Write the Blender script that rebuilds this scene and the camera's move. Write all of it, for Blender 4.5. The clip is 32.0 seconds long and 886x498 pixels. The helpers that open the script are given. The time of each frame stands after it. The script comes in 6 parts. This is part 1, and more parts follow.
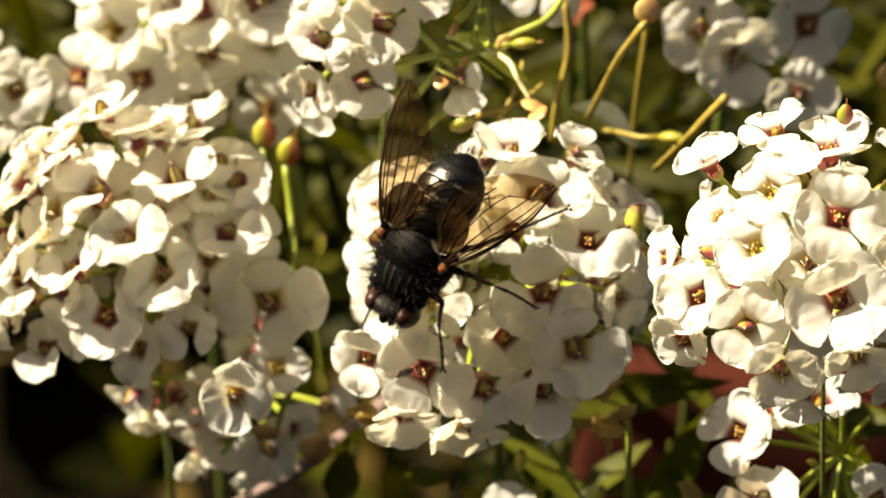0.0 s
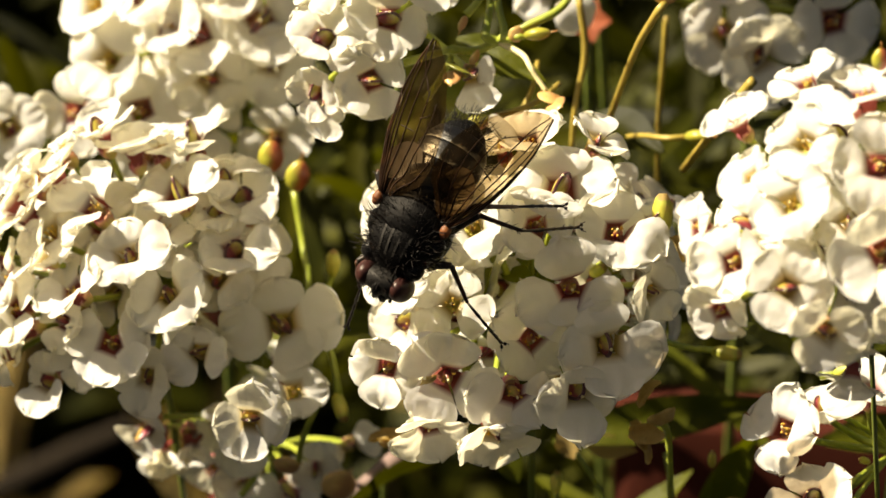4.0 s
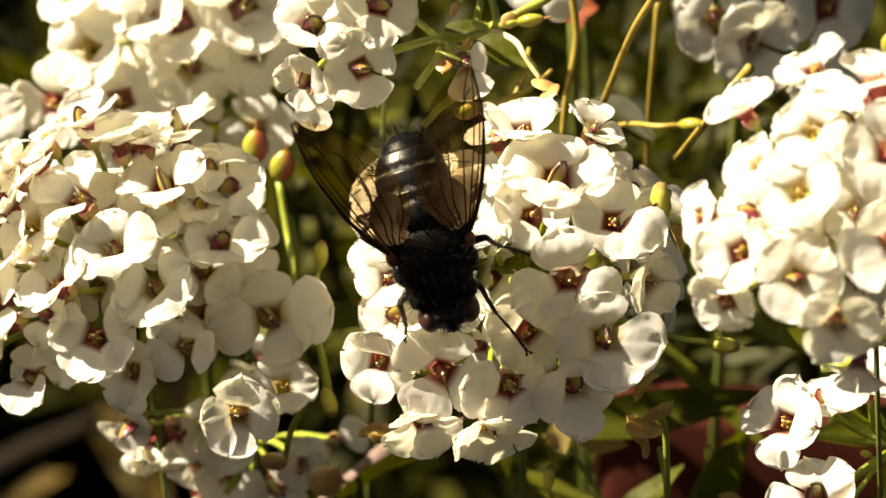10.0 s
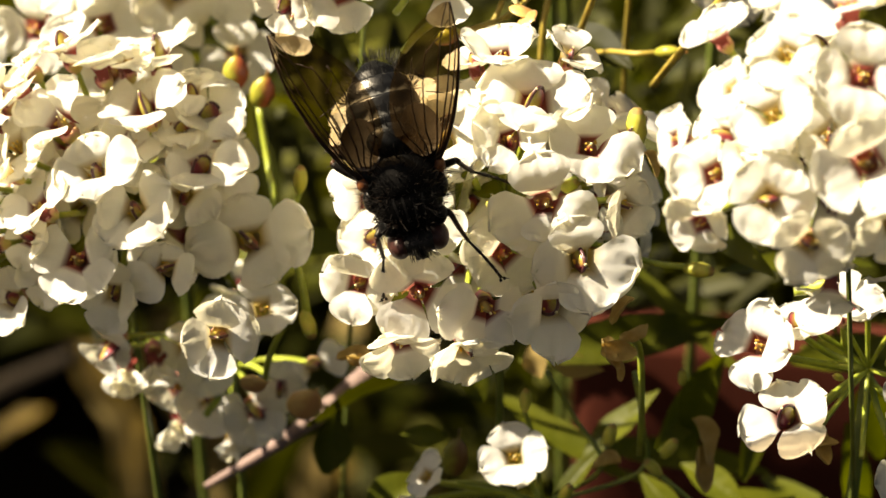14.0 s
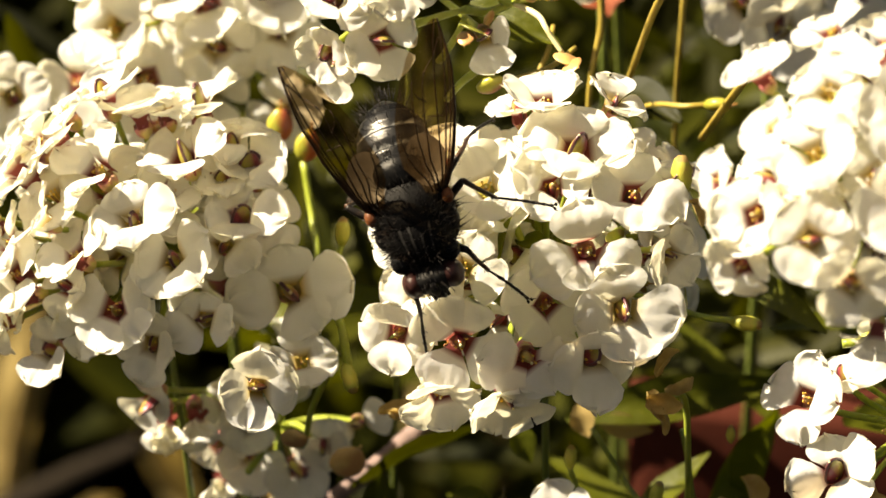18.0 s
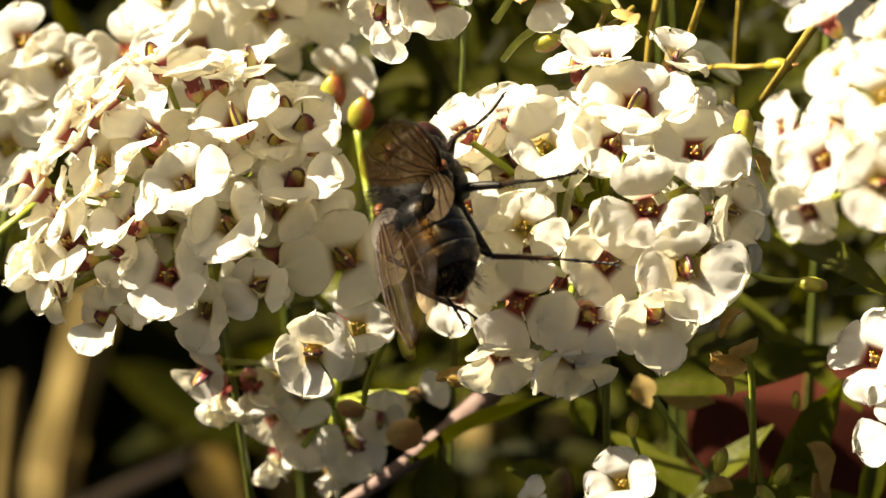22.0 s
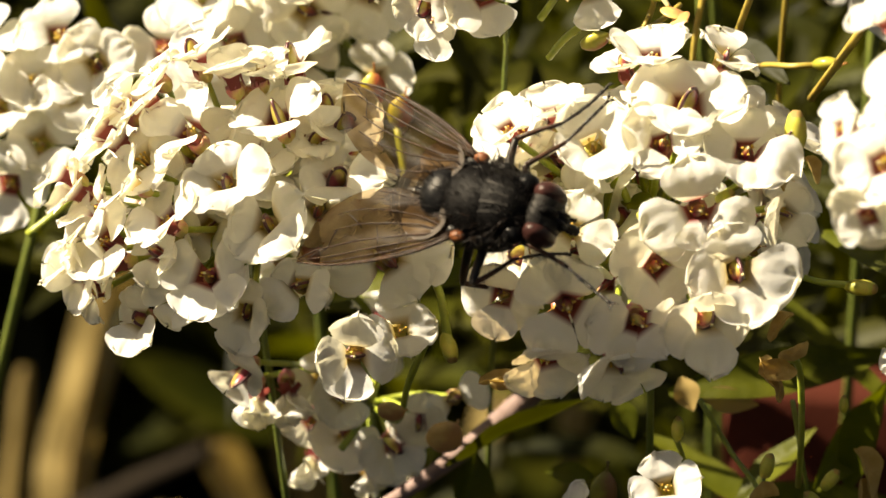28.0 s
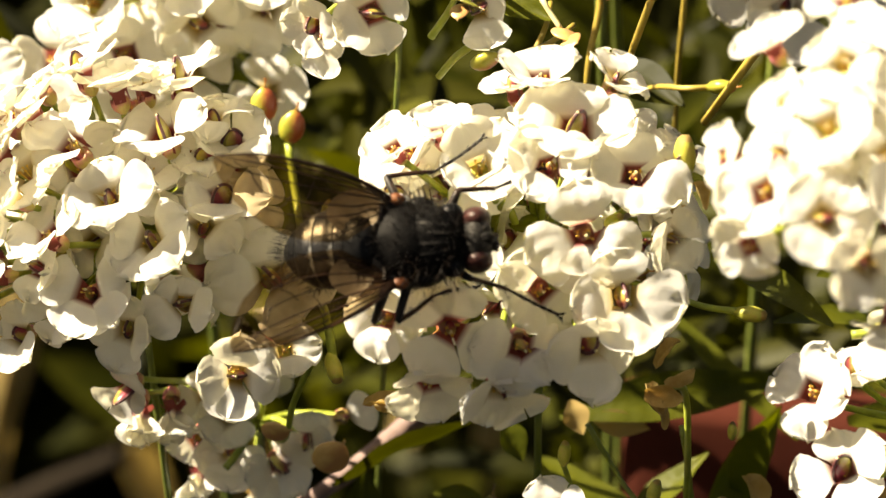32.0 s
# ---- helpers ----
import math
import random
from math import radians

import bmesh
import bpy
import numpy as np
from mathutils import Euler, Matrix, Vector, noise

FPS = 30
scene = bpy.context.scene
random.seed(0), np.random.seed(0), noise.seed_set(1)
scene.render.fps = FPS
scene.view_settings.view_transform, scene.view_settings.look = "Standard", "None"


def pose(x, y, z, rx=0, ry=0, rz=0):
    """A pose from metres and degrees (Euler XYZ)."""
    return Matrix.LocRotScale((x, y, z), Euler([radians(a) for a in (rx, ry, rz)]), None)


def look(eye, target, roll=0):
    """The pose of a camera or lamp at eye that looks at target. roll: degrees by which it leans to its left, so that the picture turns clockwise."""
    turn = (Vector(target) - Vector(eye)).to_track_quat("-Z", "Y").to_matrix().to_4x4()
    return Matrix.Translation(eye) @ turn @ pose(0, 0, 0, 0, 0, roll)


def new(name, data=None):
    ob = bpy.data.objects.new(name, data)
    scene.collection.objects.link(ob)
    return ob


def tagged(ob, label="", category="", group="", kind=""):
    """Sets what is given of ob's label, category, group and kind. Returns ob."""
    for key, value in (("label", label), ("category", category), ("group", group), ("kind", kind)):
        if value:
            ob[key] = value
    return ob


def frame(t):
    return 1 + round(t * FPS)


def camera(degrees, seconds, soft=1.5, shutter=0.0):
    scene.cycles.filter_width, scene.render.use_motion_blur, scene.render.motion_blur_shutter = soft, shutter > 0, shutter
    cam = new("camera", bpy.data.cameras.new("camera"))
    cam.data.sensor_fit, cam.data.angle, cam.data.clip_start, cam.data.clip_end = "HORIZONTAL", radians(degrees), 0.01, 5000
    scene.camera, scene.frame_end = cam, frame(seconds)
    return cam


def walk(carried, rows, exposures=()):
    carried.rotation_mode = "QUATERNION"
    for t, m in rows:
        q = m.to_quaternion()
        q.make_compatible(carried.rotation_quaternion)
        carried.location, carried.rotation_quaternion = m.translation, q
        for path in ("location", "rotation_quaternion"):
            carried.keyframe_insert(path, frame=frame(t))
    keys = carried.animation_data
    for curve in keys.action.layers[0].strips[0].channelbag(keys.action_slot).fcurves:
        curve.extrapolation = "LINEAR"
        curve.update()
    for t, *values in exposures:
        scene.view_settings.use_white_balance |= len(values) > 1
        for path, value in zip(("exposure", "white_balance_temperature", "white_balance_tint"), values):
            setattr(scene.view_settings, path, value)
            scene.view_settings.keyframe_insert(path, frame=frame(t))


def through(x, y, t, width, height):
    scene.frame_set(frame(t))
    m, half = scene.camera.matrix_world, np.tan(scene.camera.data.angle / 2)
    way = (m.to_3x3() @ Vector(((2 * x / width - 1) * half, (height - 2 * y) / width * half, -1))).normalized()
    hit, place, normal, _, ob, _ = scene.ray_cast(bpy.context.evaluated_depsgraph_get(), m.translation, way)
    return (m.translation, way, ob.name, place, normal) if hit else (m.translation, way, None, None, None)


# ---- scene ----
# ---- camera ----
cam = camera(15.0, 32.0, 1.5)
cam.data.dof.use_dof, cam.data.dof.focus_distance, cam.data.dof.aperture_fstop = True, 0.1355, 98.0
PATH = [
    (0, 0.00089, -0.12173, 0.19962, 55.025, -2.229, 1.444),
    (0.5, 0.00221, -0.12219, 0.19685, 56.457, -1.938, -0.094),
    (1, 0.00186, -0.12149, 0.19548, 57.952, -1.653, -0.039),
    (1.5, 0.00105, -0.12180, 0.19311, 57.455, -1.416, 0.790),
    (2, 0.00096, -0.12261, 0.19194, 58.603, -1.230, 0.809),
    (2.5, 0.00148, -0.12098, 0.18864, 57.454, -0.567, 0.443),
    (3, 0.00162, -0.12019, 0.18847, 58.229, -0.505, 1.200),
    (3.5, 0.00180, -0.11942, 0.18832, 58.243, 0.240, 0.799),
    (5.5, 0.00036, -0.11988, 0.18824, 58.768, -0.262, -0.233),
    (6, 0.00018, -0.11973, 0.18747, 58.398, -0.306, -0.303),
    (6.5, -0.00004, -0.11901, 0.18732, 58.421, -0.102, -0.204),
    (7, 0.00008, -0.11907, 0.18680, 58.373, -0.108, -0.336),
    (7.5, 0.00004, -0.11845, 0.18618, 57.904, -0.059, -0.240),
    (8, 0.00025, -0.11825, 0.18654, 57.837, -0.092, -0.135),
    (8.5, -0.00025, -0.11819, 0.18705, 57.939, -0.029, -0.291),
    (9, -0.00047, -0.11806, 0.18675, 57.948, -0.124, -0.176),
    (9.5, 0.00013, -0.11753, 0.18667, 58.117, -0.103, -0.366),
    (10, -0.00037, -0.11699, 0.18657, 58.243, 0.007, -0.486),
    (10.5, -0.00033, -0.11740, 0.18679, 58.136, 0.046, -0.357),
    (11, -0.00070, -0.11763, 0.18747, 58.320, 0.007, -0.454),
    (11.5, -0.00069, -0.11789, 0.18689, 58.144, 0.083, -0.426),
    (12, -0.00062, -0.11826, 0.18610, 57.713, 0.185, -0.472),
    (12.5, -0.00103, -0.11806, 0.18539, 57.478, 0.200, -0.334),
    (13, -0.00111, -0.11852, 0.18573, 57.363, 0.081, -0.465),
    (13.5, -0.00092, -0.11852, 0.18611, 57.328, -0.045, -0.405),
    (14, -0.00034, -0.11879, 0.18670, 57.291, -0.364, -0.672),
    (14.5, -0.00024, -0.11827, 0.18707, 57.744, -0.515, -0.703),
    (15, -0.00002, -0.11670, 0.18669, 57.861, -0.433, -0.453),
    (15.5, -0.00026, -0.11730, 0.18624, 57.903, -0.183, 0.136),
    (17.5, 0.00058, -0.11856, 0.18441, 58.905, -0.153, 0.483),
    (18, 0.00148, -0.11815, 0.18341, 59.149, 0.211, 0.681),
    (18.5, 0.00156, -0.11944, 0.18253, 60.039, 0.596, 0.516),
    (19, 0.00234, -0.11953, 0.18134, 59.682, 0.804, 0.706),
    (19.5, 0.00267, -0.11885, 0.18105, 60.120, 0.870, 0.558),
    (20, 0.00262, -0.11895, 0.18054, 59.976, 1.139, 0.721),
    (20.5, 0.00197, -0.11844, 0.18031, 60.042, 1.240, 1.314),
    (21, 0.00180, -0.11856, 0.18000, 60.012, 1.243, 1.515),
    (21.5, 0.00170, -0.11798, 0.18001, 60.038, 1.175, 0.892),
    (22, 0.00095, -0.11750, 0.17940, 59.797, 1.070, 1.087),
    (22.5, 0.00027, -0.11729, 0.17972, 59.699, 1.281, 1.227),
    (23, -0.00003, -0.11696, 0.17938, 59.560, 1.227, 0.904),
    (23.5, -0.00082, -0.11683, 0.17926, 59.655, 1.176, 0.584),
    (24, -0.00025, -0.11598, 0.17910, 59.915, 1.057, 0.978),
    (24.5, -0.00025, -0.11529, 0.17895, 60.250, 1.081, 0.821),
    (26.5, 0.00044, -0.11437, 0.17904, 60.064, 0.862, 0.618),
    (27, -0.00023, -0.11480, 0.17880, 59.867, 0.943, 0.777),
    (27.5, -0.00028, -0.11492, 0.17882, 59.642, 0.956, 1.074),
    (28, -0.00083, -0.11530, 0.17874, 59.594, 0.893, 1.226),
    (28.5, -0.00136, -0.11519, 0.17908, 59.419, 0.742, 1.065),
    (29, -0.00154, -0.11500, 0.17964, 59.480, 0.882, 0.789),
    (29.5, -0.00233, -0.11516, 0.17905, 59.105, 1.046, 0.852),
    (30, -0.00131, -0.11528, 0.17818, 58.752, 1.012, 0.886),
    (30.5, -0.00039, -0.11447, 0.17817, 59.106, 0.559, 0.509),
    (31, -0.00034, -0.11462, 0.17819, 58.968, 0.141, 0.901),
    (31.5, -0.00033, -0.11360, 0.17854, 59.458, -0.056, 0.920),
    (32, 0.00117, -0.11345, 0.17864, 59.586, -0.431, 0.747),
]
walk(cam, [(t, pose(*row)) for t, *row in PATH], [(t, e, 7600, 10) for t, e in ((0, 1.45), (2, 1.34), (6, 1.46), (9, 1.47), (12, 1.66), (15.5, 1.66), (19, 1.68), (28, 1.62), (30, 1.66), (32, 1.9))])

# ---- light ----
TO_SUN = Vector((-0.66, 0.10, 0.75)).normalized()
world = bpy.data.worlds.new("sky")
scene.world = world
world.use_nodes = True
sky = world.node_tree.nodes.new("ShaderNodeTexSky")
sky.sky_type, sky.sun_disc = "NISHITA", False
sky.sun_elevation = math.asin(TO_SUN.z)
sky.sun_rotation = math.atan2(TO_SUN.x, TO_SUN.y)
sky.air_density, sky.dust_density = 0.8, 4.0
back = world.node_tree.nodes["Background"]
back.inputs["Strength"].default_value = 0.0215
world.node_tree.links.new(sky.outputs[0], back.inputs["Color"])
sun = new("sun", bpy.data.lights.new("sun", "SUN"))
sun.data.energy, sun.data.angle, sun.data.color = 5.0, radians(0.6), (1.0, 0.94, 0.81)
sun.matrix_world = look(TO_SUN, (0, 0, 0))


# ---- materials ----
def material(name, rough=0.6, base=(0.5, 0.5, 0.5)):
    m = bpy.data.materials.new(name)
    m.use_nodes = True
    n = m.node_tree.nodes
    b = n["Principled BSDF"]
    b.inputs["Base Color"].default_value = (*base, 1)
    b.inputs["Roughness"].default_value = rough
    return m, n, m.node_tree.links, b


def coords(n, l, scale, kind="Object"):
    c = n.new("ShaderNodeTexCoord")
    mp = n.new("ShaderNodeMapping")
    mp.inputs["Scale"].default_value = (scale,) * 3 if isinstance(scale, (int, float)) else scale
    l.new(c.outputs[kind], mp.inputs[0])
    return mp.outputs[0]


def grain(n, l, vec, scale, detail=4.0, rough=0.6):
    t = n.new("ShaderNodeTexNoise")
    t.inputs["Scale"].default_value = scale
    t.inputs["Detail"].default_value = detail
    t.inputs["Roughness"].default_value = rough
    if vec is not None:
        l.new(vec, t.inputs["Vector"])
    return t.outputs["Fac"]


def ramp(n, l, fac, *stops):
    r = n.new("ShaderNodeValToRGB")
    e = r.color_ramp.elements
    while len(e) < len(stops):
        e.new(0.5)
    for k, (p, c) in zip(e, stops):
        k.position, k.color = p, (*c, 1)
    l.new(fac, r.inputs[0])
    return r.outputs[0]


def bump(n, l, fac, b, strength, dist):
    u = n.new("ShaderNodeBump")
    u.inputs["Strength"].default_value = strength
    u.inputs["Distance"].default_value = dist
    l.new(fac, u.inputs["Height"])
    l.new(u.outputs[0], b.inputs["Normal"])
    return u.outputs[0]


def mixed(n, l, fac, a, b, mode="MIX"):
    m = n.new("ShaderNodeMix")
    m.data_type, m.blend_type = "RGBA", mode
    for sock, v in ((m.inputs[0], fac), (m.inputs[6], a), (m.inputs[7], b)):
        if isinstance(v, tuple):
            sock.default_value = (*v, 1)
        elif isinstance(v, (int, float)):
            sock.default_value = v
        else:
            l.new(v, sock)
    return m.outputs[2]


def thin(name, rough, stops, scale, through, thru_tint, relief=0.3, dist=0.0001, spread=(0.85, 1.1), each_leaf=False, shine=0.3, claw=None, rim=(0.46, 0.20)):
    """A thin living sheet (petal or leaf): it scatters light back and lets some of it through."""
    m, n, l, b = material(name, rough)
    v = coords(n, l, 1.0)
    col = ramp(n, l, grain(n, l, v, scale), *stops)
    info = n.new("ShaderNodeObjectInfo")
    mr = n.new("ShaderNodeMapRange")
    mr.inputs[3].default_value, mr.inputs[4].default_value = spread
    if each_leaf:
        info = n.new("ShaderNodeNewGeometry")
    l.new(info.outputs["Random Per Island" if each_leaf else "Random"], mr.inputs[0])
    col = mixed(n, l, 1.0, col, mr.outputs[0], "MULTIPLY")
    if claw:
        near = n.new("ShaderNodeMapRange")
        near.inputs[1].default_value, near.inputs[2].default_value = rim
        s = n.new("ShaderNodeSeparateXYZ")
        l.new(v, s.inputs[0])
        l.new(s.outputs["X"], near.inputs[0])
        col = mixed(n, l, near.outputs[0], col, claw)
    l.new(col, b.inputs["Base Color"])
    b.inputs["Specular IOR Level"].default_value = shine
    nor = bump(n, l, grain(n, l, v, scale * 4, 5.0), b, relief, dist)
    t = n.new("ShaderNodeBsdfTranslucent")
    l.new(mixed(n, l, 1.0, col, thru_tint, "MULTIPLY"), t.inputs[0])
    l.new(nor, t.inputs["Normal"])
    mix = n.new("ShaderNodeMixShader")
    mix.inputs[0].default_value = through
    l.new(b.outputs[0], mix.inputs[1])
    l.new(t.outputs[0], mix.inputs[2])
    l.new(mix.outputs[0], n["Material Output"].inputs["Surface"])
    return m


WHITE = ((0.3, (0.86, 0.84, 0.765)), (0.7, (0.91, 0.90, 0.85)))
PETAL = thin("petal_white", 0.5, WHITE, 1.6, 0.5, (1.0, 0.95, 0.75), 0.40, 0.00006, (0.95, 1.03), claw=(0.42, 0.31, 0.10), rim=(0.38, 0.16))
PETAL_RED = thin("petal_red_claw", 0.5, WHITE, 1.6, 0.5, (1.0, 0.95, 0.75), 0.40, 0.00006, (0.95, 1.03), claw=(0.25, 0.060, 0.055), rim=(0.32, 0.20))
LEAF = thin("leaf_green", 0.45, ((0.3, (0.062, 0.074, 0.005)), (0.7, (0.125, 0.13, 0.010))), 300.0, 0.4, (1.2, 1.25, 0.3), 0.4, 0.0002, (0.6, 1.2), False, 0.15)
# Darker copy of LEAF, with the shade among back leaves put into its colour.
BACKLEAF = thin("foliage_shade_green", 0.5, ((0.3, (0.018, 0.023, 0.002)), (0.7, (0.058, 0.055, 0.005))), 90.0, 0.4, (1.2, 1.2, 0.35), 0.4, 0.0002, (0.25, 1.75), True, 0.12)
WITHER = thin("withered_tan", 0.7, ((0.3, (0.34, 0.22, 0.06)), (0.7, (0.56, 0.42, 0.17))), 1.5, 0.36, (1.1, 0.92, 0.5), 0.5, 0.0001, (0.75, 1.15))


def flesh(name, stops, scale, rough=0.45, relief=0.2, sss=0.0):
    m, n, l, b = material(name, rough)
    v = coords(n, l, 1.0)
    l.new(ramp(n, l, grain(n, l, v, scale), *stops), b.inputs["Base Color"])
    bump(n, l, grain(n, l, v, scale * 5), b, relief, 0.00005)
    if sss:
        b.inputs["Subsurface Weight"].default_value = sss
        b.inputs["Subsurface Radius"].default_value = (0.6, 0.5, 0.15)
        b.inputs["Subsurface Scale"].default_value = 0.0006
    return m


STEM = flesh("stem_green", ((0.3, (0.21, 0.26, 0.025)), (0.7, (0.36, 0.40, 0.06))), 900.0, 0.4, 0.2, 0.25)
STEM_MID = flesh("stem_mid", ((0.3, (0.11, 0.15, 0.018)), (0.7, (0.22, 0.25, 0.04))), 800.0, 0.45, 0.2, 0.1)
STEM_DARK = flesh("stem_dull", ((0.3, (0.07, 0.10, 0.015)), (0.7, (0.15, 0.17, 0.03))), 700.0, 0.5)
STEM_OCHRE = flesh("stem_ochre", ((0.3, (0.26, 0.19, 0.03)), (0.7, (0.40, 0.30, 0.06))), 700.0, 0.45, 0.2, 0.15)
CALYX = flesh("calyx_green", ((0.28, (0.34, 0.36, 0.06)), (0.46, (0.52, 0.44, 0.11)), (0.60, (0.50, 0.16, 0.17))), 1.4, 0.5, 0.2, 0.2)
BUD = flesh("bud_green", ((0.3, (0.27, 0.30, 0.03)), (0.55, (0.46, 0.42, 0.06)), (0.72, (0.44, 0.20, 0.08))), 1.6, 0.5, 0.2, 0.15)
ANTHER = flesh("anther_yellow", ((0.3, (0.60, 0.34, 0.03)), (0.7, (0.80, 0.55, 0.10))), 4.0, 0.6)
STIGMA = flesh("stigma_pale", ((0.3, (0.62, 0.55, 0.26)), (0.7, (0.75, 0.66, 0.36))), 4.0, 0.6)
THROAT = flesh("throat_red", ((0.3, (0.27, 0.07, 0.05)), (0.55, (0.42, 0.16, 0.09)), (0.75, (0.52, 0.36, 0.12))), 3.0, 0.5)
THROAT_DARK = flesh("throat_dark", ((0.3, (0.26, 0.16, 0.05)), (0.6, (0.40, 0.31, 0.09)), (0.8, (0.52, 0.44, 0.14))), 3.0, 0.5)
THROAT_YELLOW = flesh("throat_yellow", ((0.3, (0.34, 0.33, 0.05)), (0.7, (0.52, 0.46, 0.10))), 3.0, 0.5)


def pod_material(name, a, b_col, rim):
    """A seed pod: its two halves in green and yellow, purple towards rim and tip."""
    m, n, l, b = material(name, 0.32)
    c = n.new("ShaderNodeTexCoord")
    s = n.new("ShaderNodeSeparateXYZ")
    l.new(c.outputs["Object"], s.inputs[0])
    body = ramp(n, l, grain(n, l, coords(n, l, 1.0), 2.2), (0.3, a), (0.7, b_col))
    ad = n.new("ShaderNodeMath")
    ad.operation = "MULTIPLY_ADD"
    l.new(grain(n, l, coords(n, l, 1.0), 3.0), ad.inputs[0])
    ad.inputs[1].default_value = 0.5
    l.new(s.outputs["X"], ad.inputs[2])
    edge = n.new("ShaderNodeMapRange")
    edge.inputs[1].default_value, edge.inputs[2].default_value = 0.10, 0.34
    l.new(ad.outputs[0], edge.inputs[0])
    l.new(mixed(n, l, edge.outputs[0], body, rim), b.inputs["Base Color"])
    b.inputs["Subsurface Weight"].default_value = 0.15
    b.inputs["Subsurface Radius"].default_value = (0.6, 0.4, 0.1)
    b.inputs["Subsurface Scale"].default_value = 0.0005
    bump(n, l, grain(n, l, coords(n, l, 1.0), 9.0), b, 0.15, 0.00002)
    return m


SEAM = flesh("seam_purple", ((0.3, (0.055, 0.018, 0.022)), (0.7, (0.12, 0.035, 0.035))), 4.0, 0.35)
OVARY = pod_material("ovary", (0.32, 0.29, 0.045), (0.50, 0.41, 0.08), (0.22, 0.026, 0.04))
POD_GREEN = pod_material("pod_green", (0.24, 0.25, 0.03), (0.42, 0.37, 0.05), (0.30, 0.07, 0.03))
POD_TAN = pod_material("pod_tan", (0.50, 0.30, 0.09), (0.66, 0.46, 0.18), (0.42, 0.22, 0.08))
POD_OLIVE = pod_material("pod_olive", (0.12, 0.13, 0.02), (0.20, 0.19, 0.03), (0.10, 0.05, 0.02))


def soil():
    m, n, l, b = material("soil", 0.95)
    v = coords(n, l, 1.0)
    big = grain(n, l, v, 18.0, 6.0)
    fine = grain(n, l, v, 420.0, 6.0)
    # Far darker than bare soil: deep shade is put into this colour.
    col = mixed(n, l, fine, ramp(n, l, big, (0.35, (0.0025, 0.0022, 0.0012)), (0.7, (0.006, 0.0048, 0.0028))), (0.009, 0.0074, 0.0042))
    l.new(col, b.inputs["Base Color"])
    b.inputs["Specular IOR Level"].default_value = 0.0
    bump(n, l, fine, b, 0.9, 0.003)
    return m


def woody(name, dark, pale, along=60.0, across=900.0, rough=0.75):
    m, n, l, b = material(name, rough)
    v = coords(n, l, (across, across, along))
    f = grain(n, l, v, 1.0, 5.0)
    g = grain(n, l, coords(n, l, 1.0), 130.0, 3.0)
    l.new(mixed(n, l, g, ramp(n, l, f, (0.3, dark), (0.7, pale)), tuple(0.6 * x for x in pale)), b.inputs["Base Color"])
    bump(n, l, f, b, 0.5, 0.0003)
    return m


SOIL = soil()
BLADE = thin("dry_blade", 0.7, ((0.3, (0.28, 0.20, 0.06)), (0.7, (0.46, 0.34, 0.13))), 120.0, 0.35, (1.0, 0.9, 0.6), 0.4, 0.0003, (0.8, 1.15))
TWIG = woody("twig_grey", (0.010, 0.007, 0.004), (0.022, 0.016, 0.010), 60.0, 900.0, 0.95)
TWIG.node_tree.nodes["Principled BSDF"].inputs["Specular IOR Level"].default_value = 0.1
TWIG_PINK = woody("twig_pink", (0.13, 0.075, 0.06), (0.30, 0.20, 0.17))
POT_RED = woody("pot_red", (0.060, 0.016, 0.010), (0.082, 0.023, 0.015), 90.0, 90.0, 0.85)
POT_RED.node_tree.nodes["Principled BSDF"].inputs["Specular IOR Level"].default_value = 0.0
CORAL = thin("petal_coral", 0.6, ((0.3, (0.26, 0.06, 0.025)), (0.7, (0.36, 0.10, 0.04))), 200.0, 0.25, (1, 0.8, 0.7))


def chitin(name, base, pale, scale, rough, dust=0.5, relief=0.4, shine=0.26):
    m, n, l, b = material(name, rough)
    v = coords(n, l, 1.0)
    f = grain(n, l, v, scale, 4.0)
    l.new(ramp(n, l, f, (dust, base), (min(1.0, dust + 0.25), pale)), b.inputs["Base Color"])
    b.inputs["Specular IOR Level"].default_value = shine
    b.inputs["Specular Tint"].default_value = (1.0, 0.94, 0.84, 1)
    bump(n, l, grain(n, l, v, scale * 12, 5.0, 0.7), b, relief, 0.00003)
    return m


FLY_BLACK = chitin("fly_black", (0.0035, 0.0032, 0.003), (0.009, 0.008, 0.007), 1.1, 0.42, 0.5, 0.8, 0.075)
FLY_GLOSS = chitin("fly_gloss", (0.004, 0.004, 0.004), (0.014, 0.013, 0.012), 0.9, 0.32, 0.55, 0.4, 0.12)
FLY_LEG = chitin("fly_leg", (0.010, 0.008, 0.007), (0.05, 0.025, 0.012), 1.5, 0.4, 0.55)
FLY_SHIN = chitin("fly_shin", (0.022, 0.011, 0.007), (0.085, 0.034, 0.014), 1.5, 0.4, 0.45)
FLY_EYE = chitin("fly_eye", (0.030, 0.011, 0.009), (0.060, 0.022, 0.018), 3.0, 0.35, 0.45, 0.25)
FLY_FACE = chitin("fly_face", (0.009, 0.008, 0.007), (0.035, 0.031, 0.025), 3.0, 0.6, 0.5)
FLY_SCALE = thin("fly_calypter", 0.4, ((0.3, (0.09, 0.075, 0.06)), (0.7, (0.15, 0.125, 0.10))), 2.0, 0.35, (1.0, 0.85, 0.6), 0.2, 0.00003)
FLY_AMBER = chitin("fly_amber", (0.10, 0.030, 0.010), (0.22, 0.08, 0.025), 2.5, 0.4, 0.45)
FLY_FUZZ = chitin("fly_fuzz", (0.10, 0.085, 0.06), (0.22, 0.19, 0.14), 2.5, 0.5, 0.45)
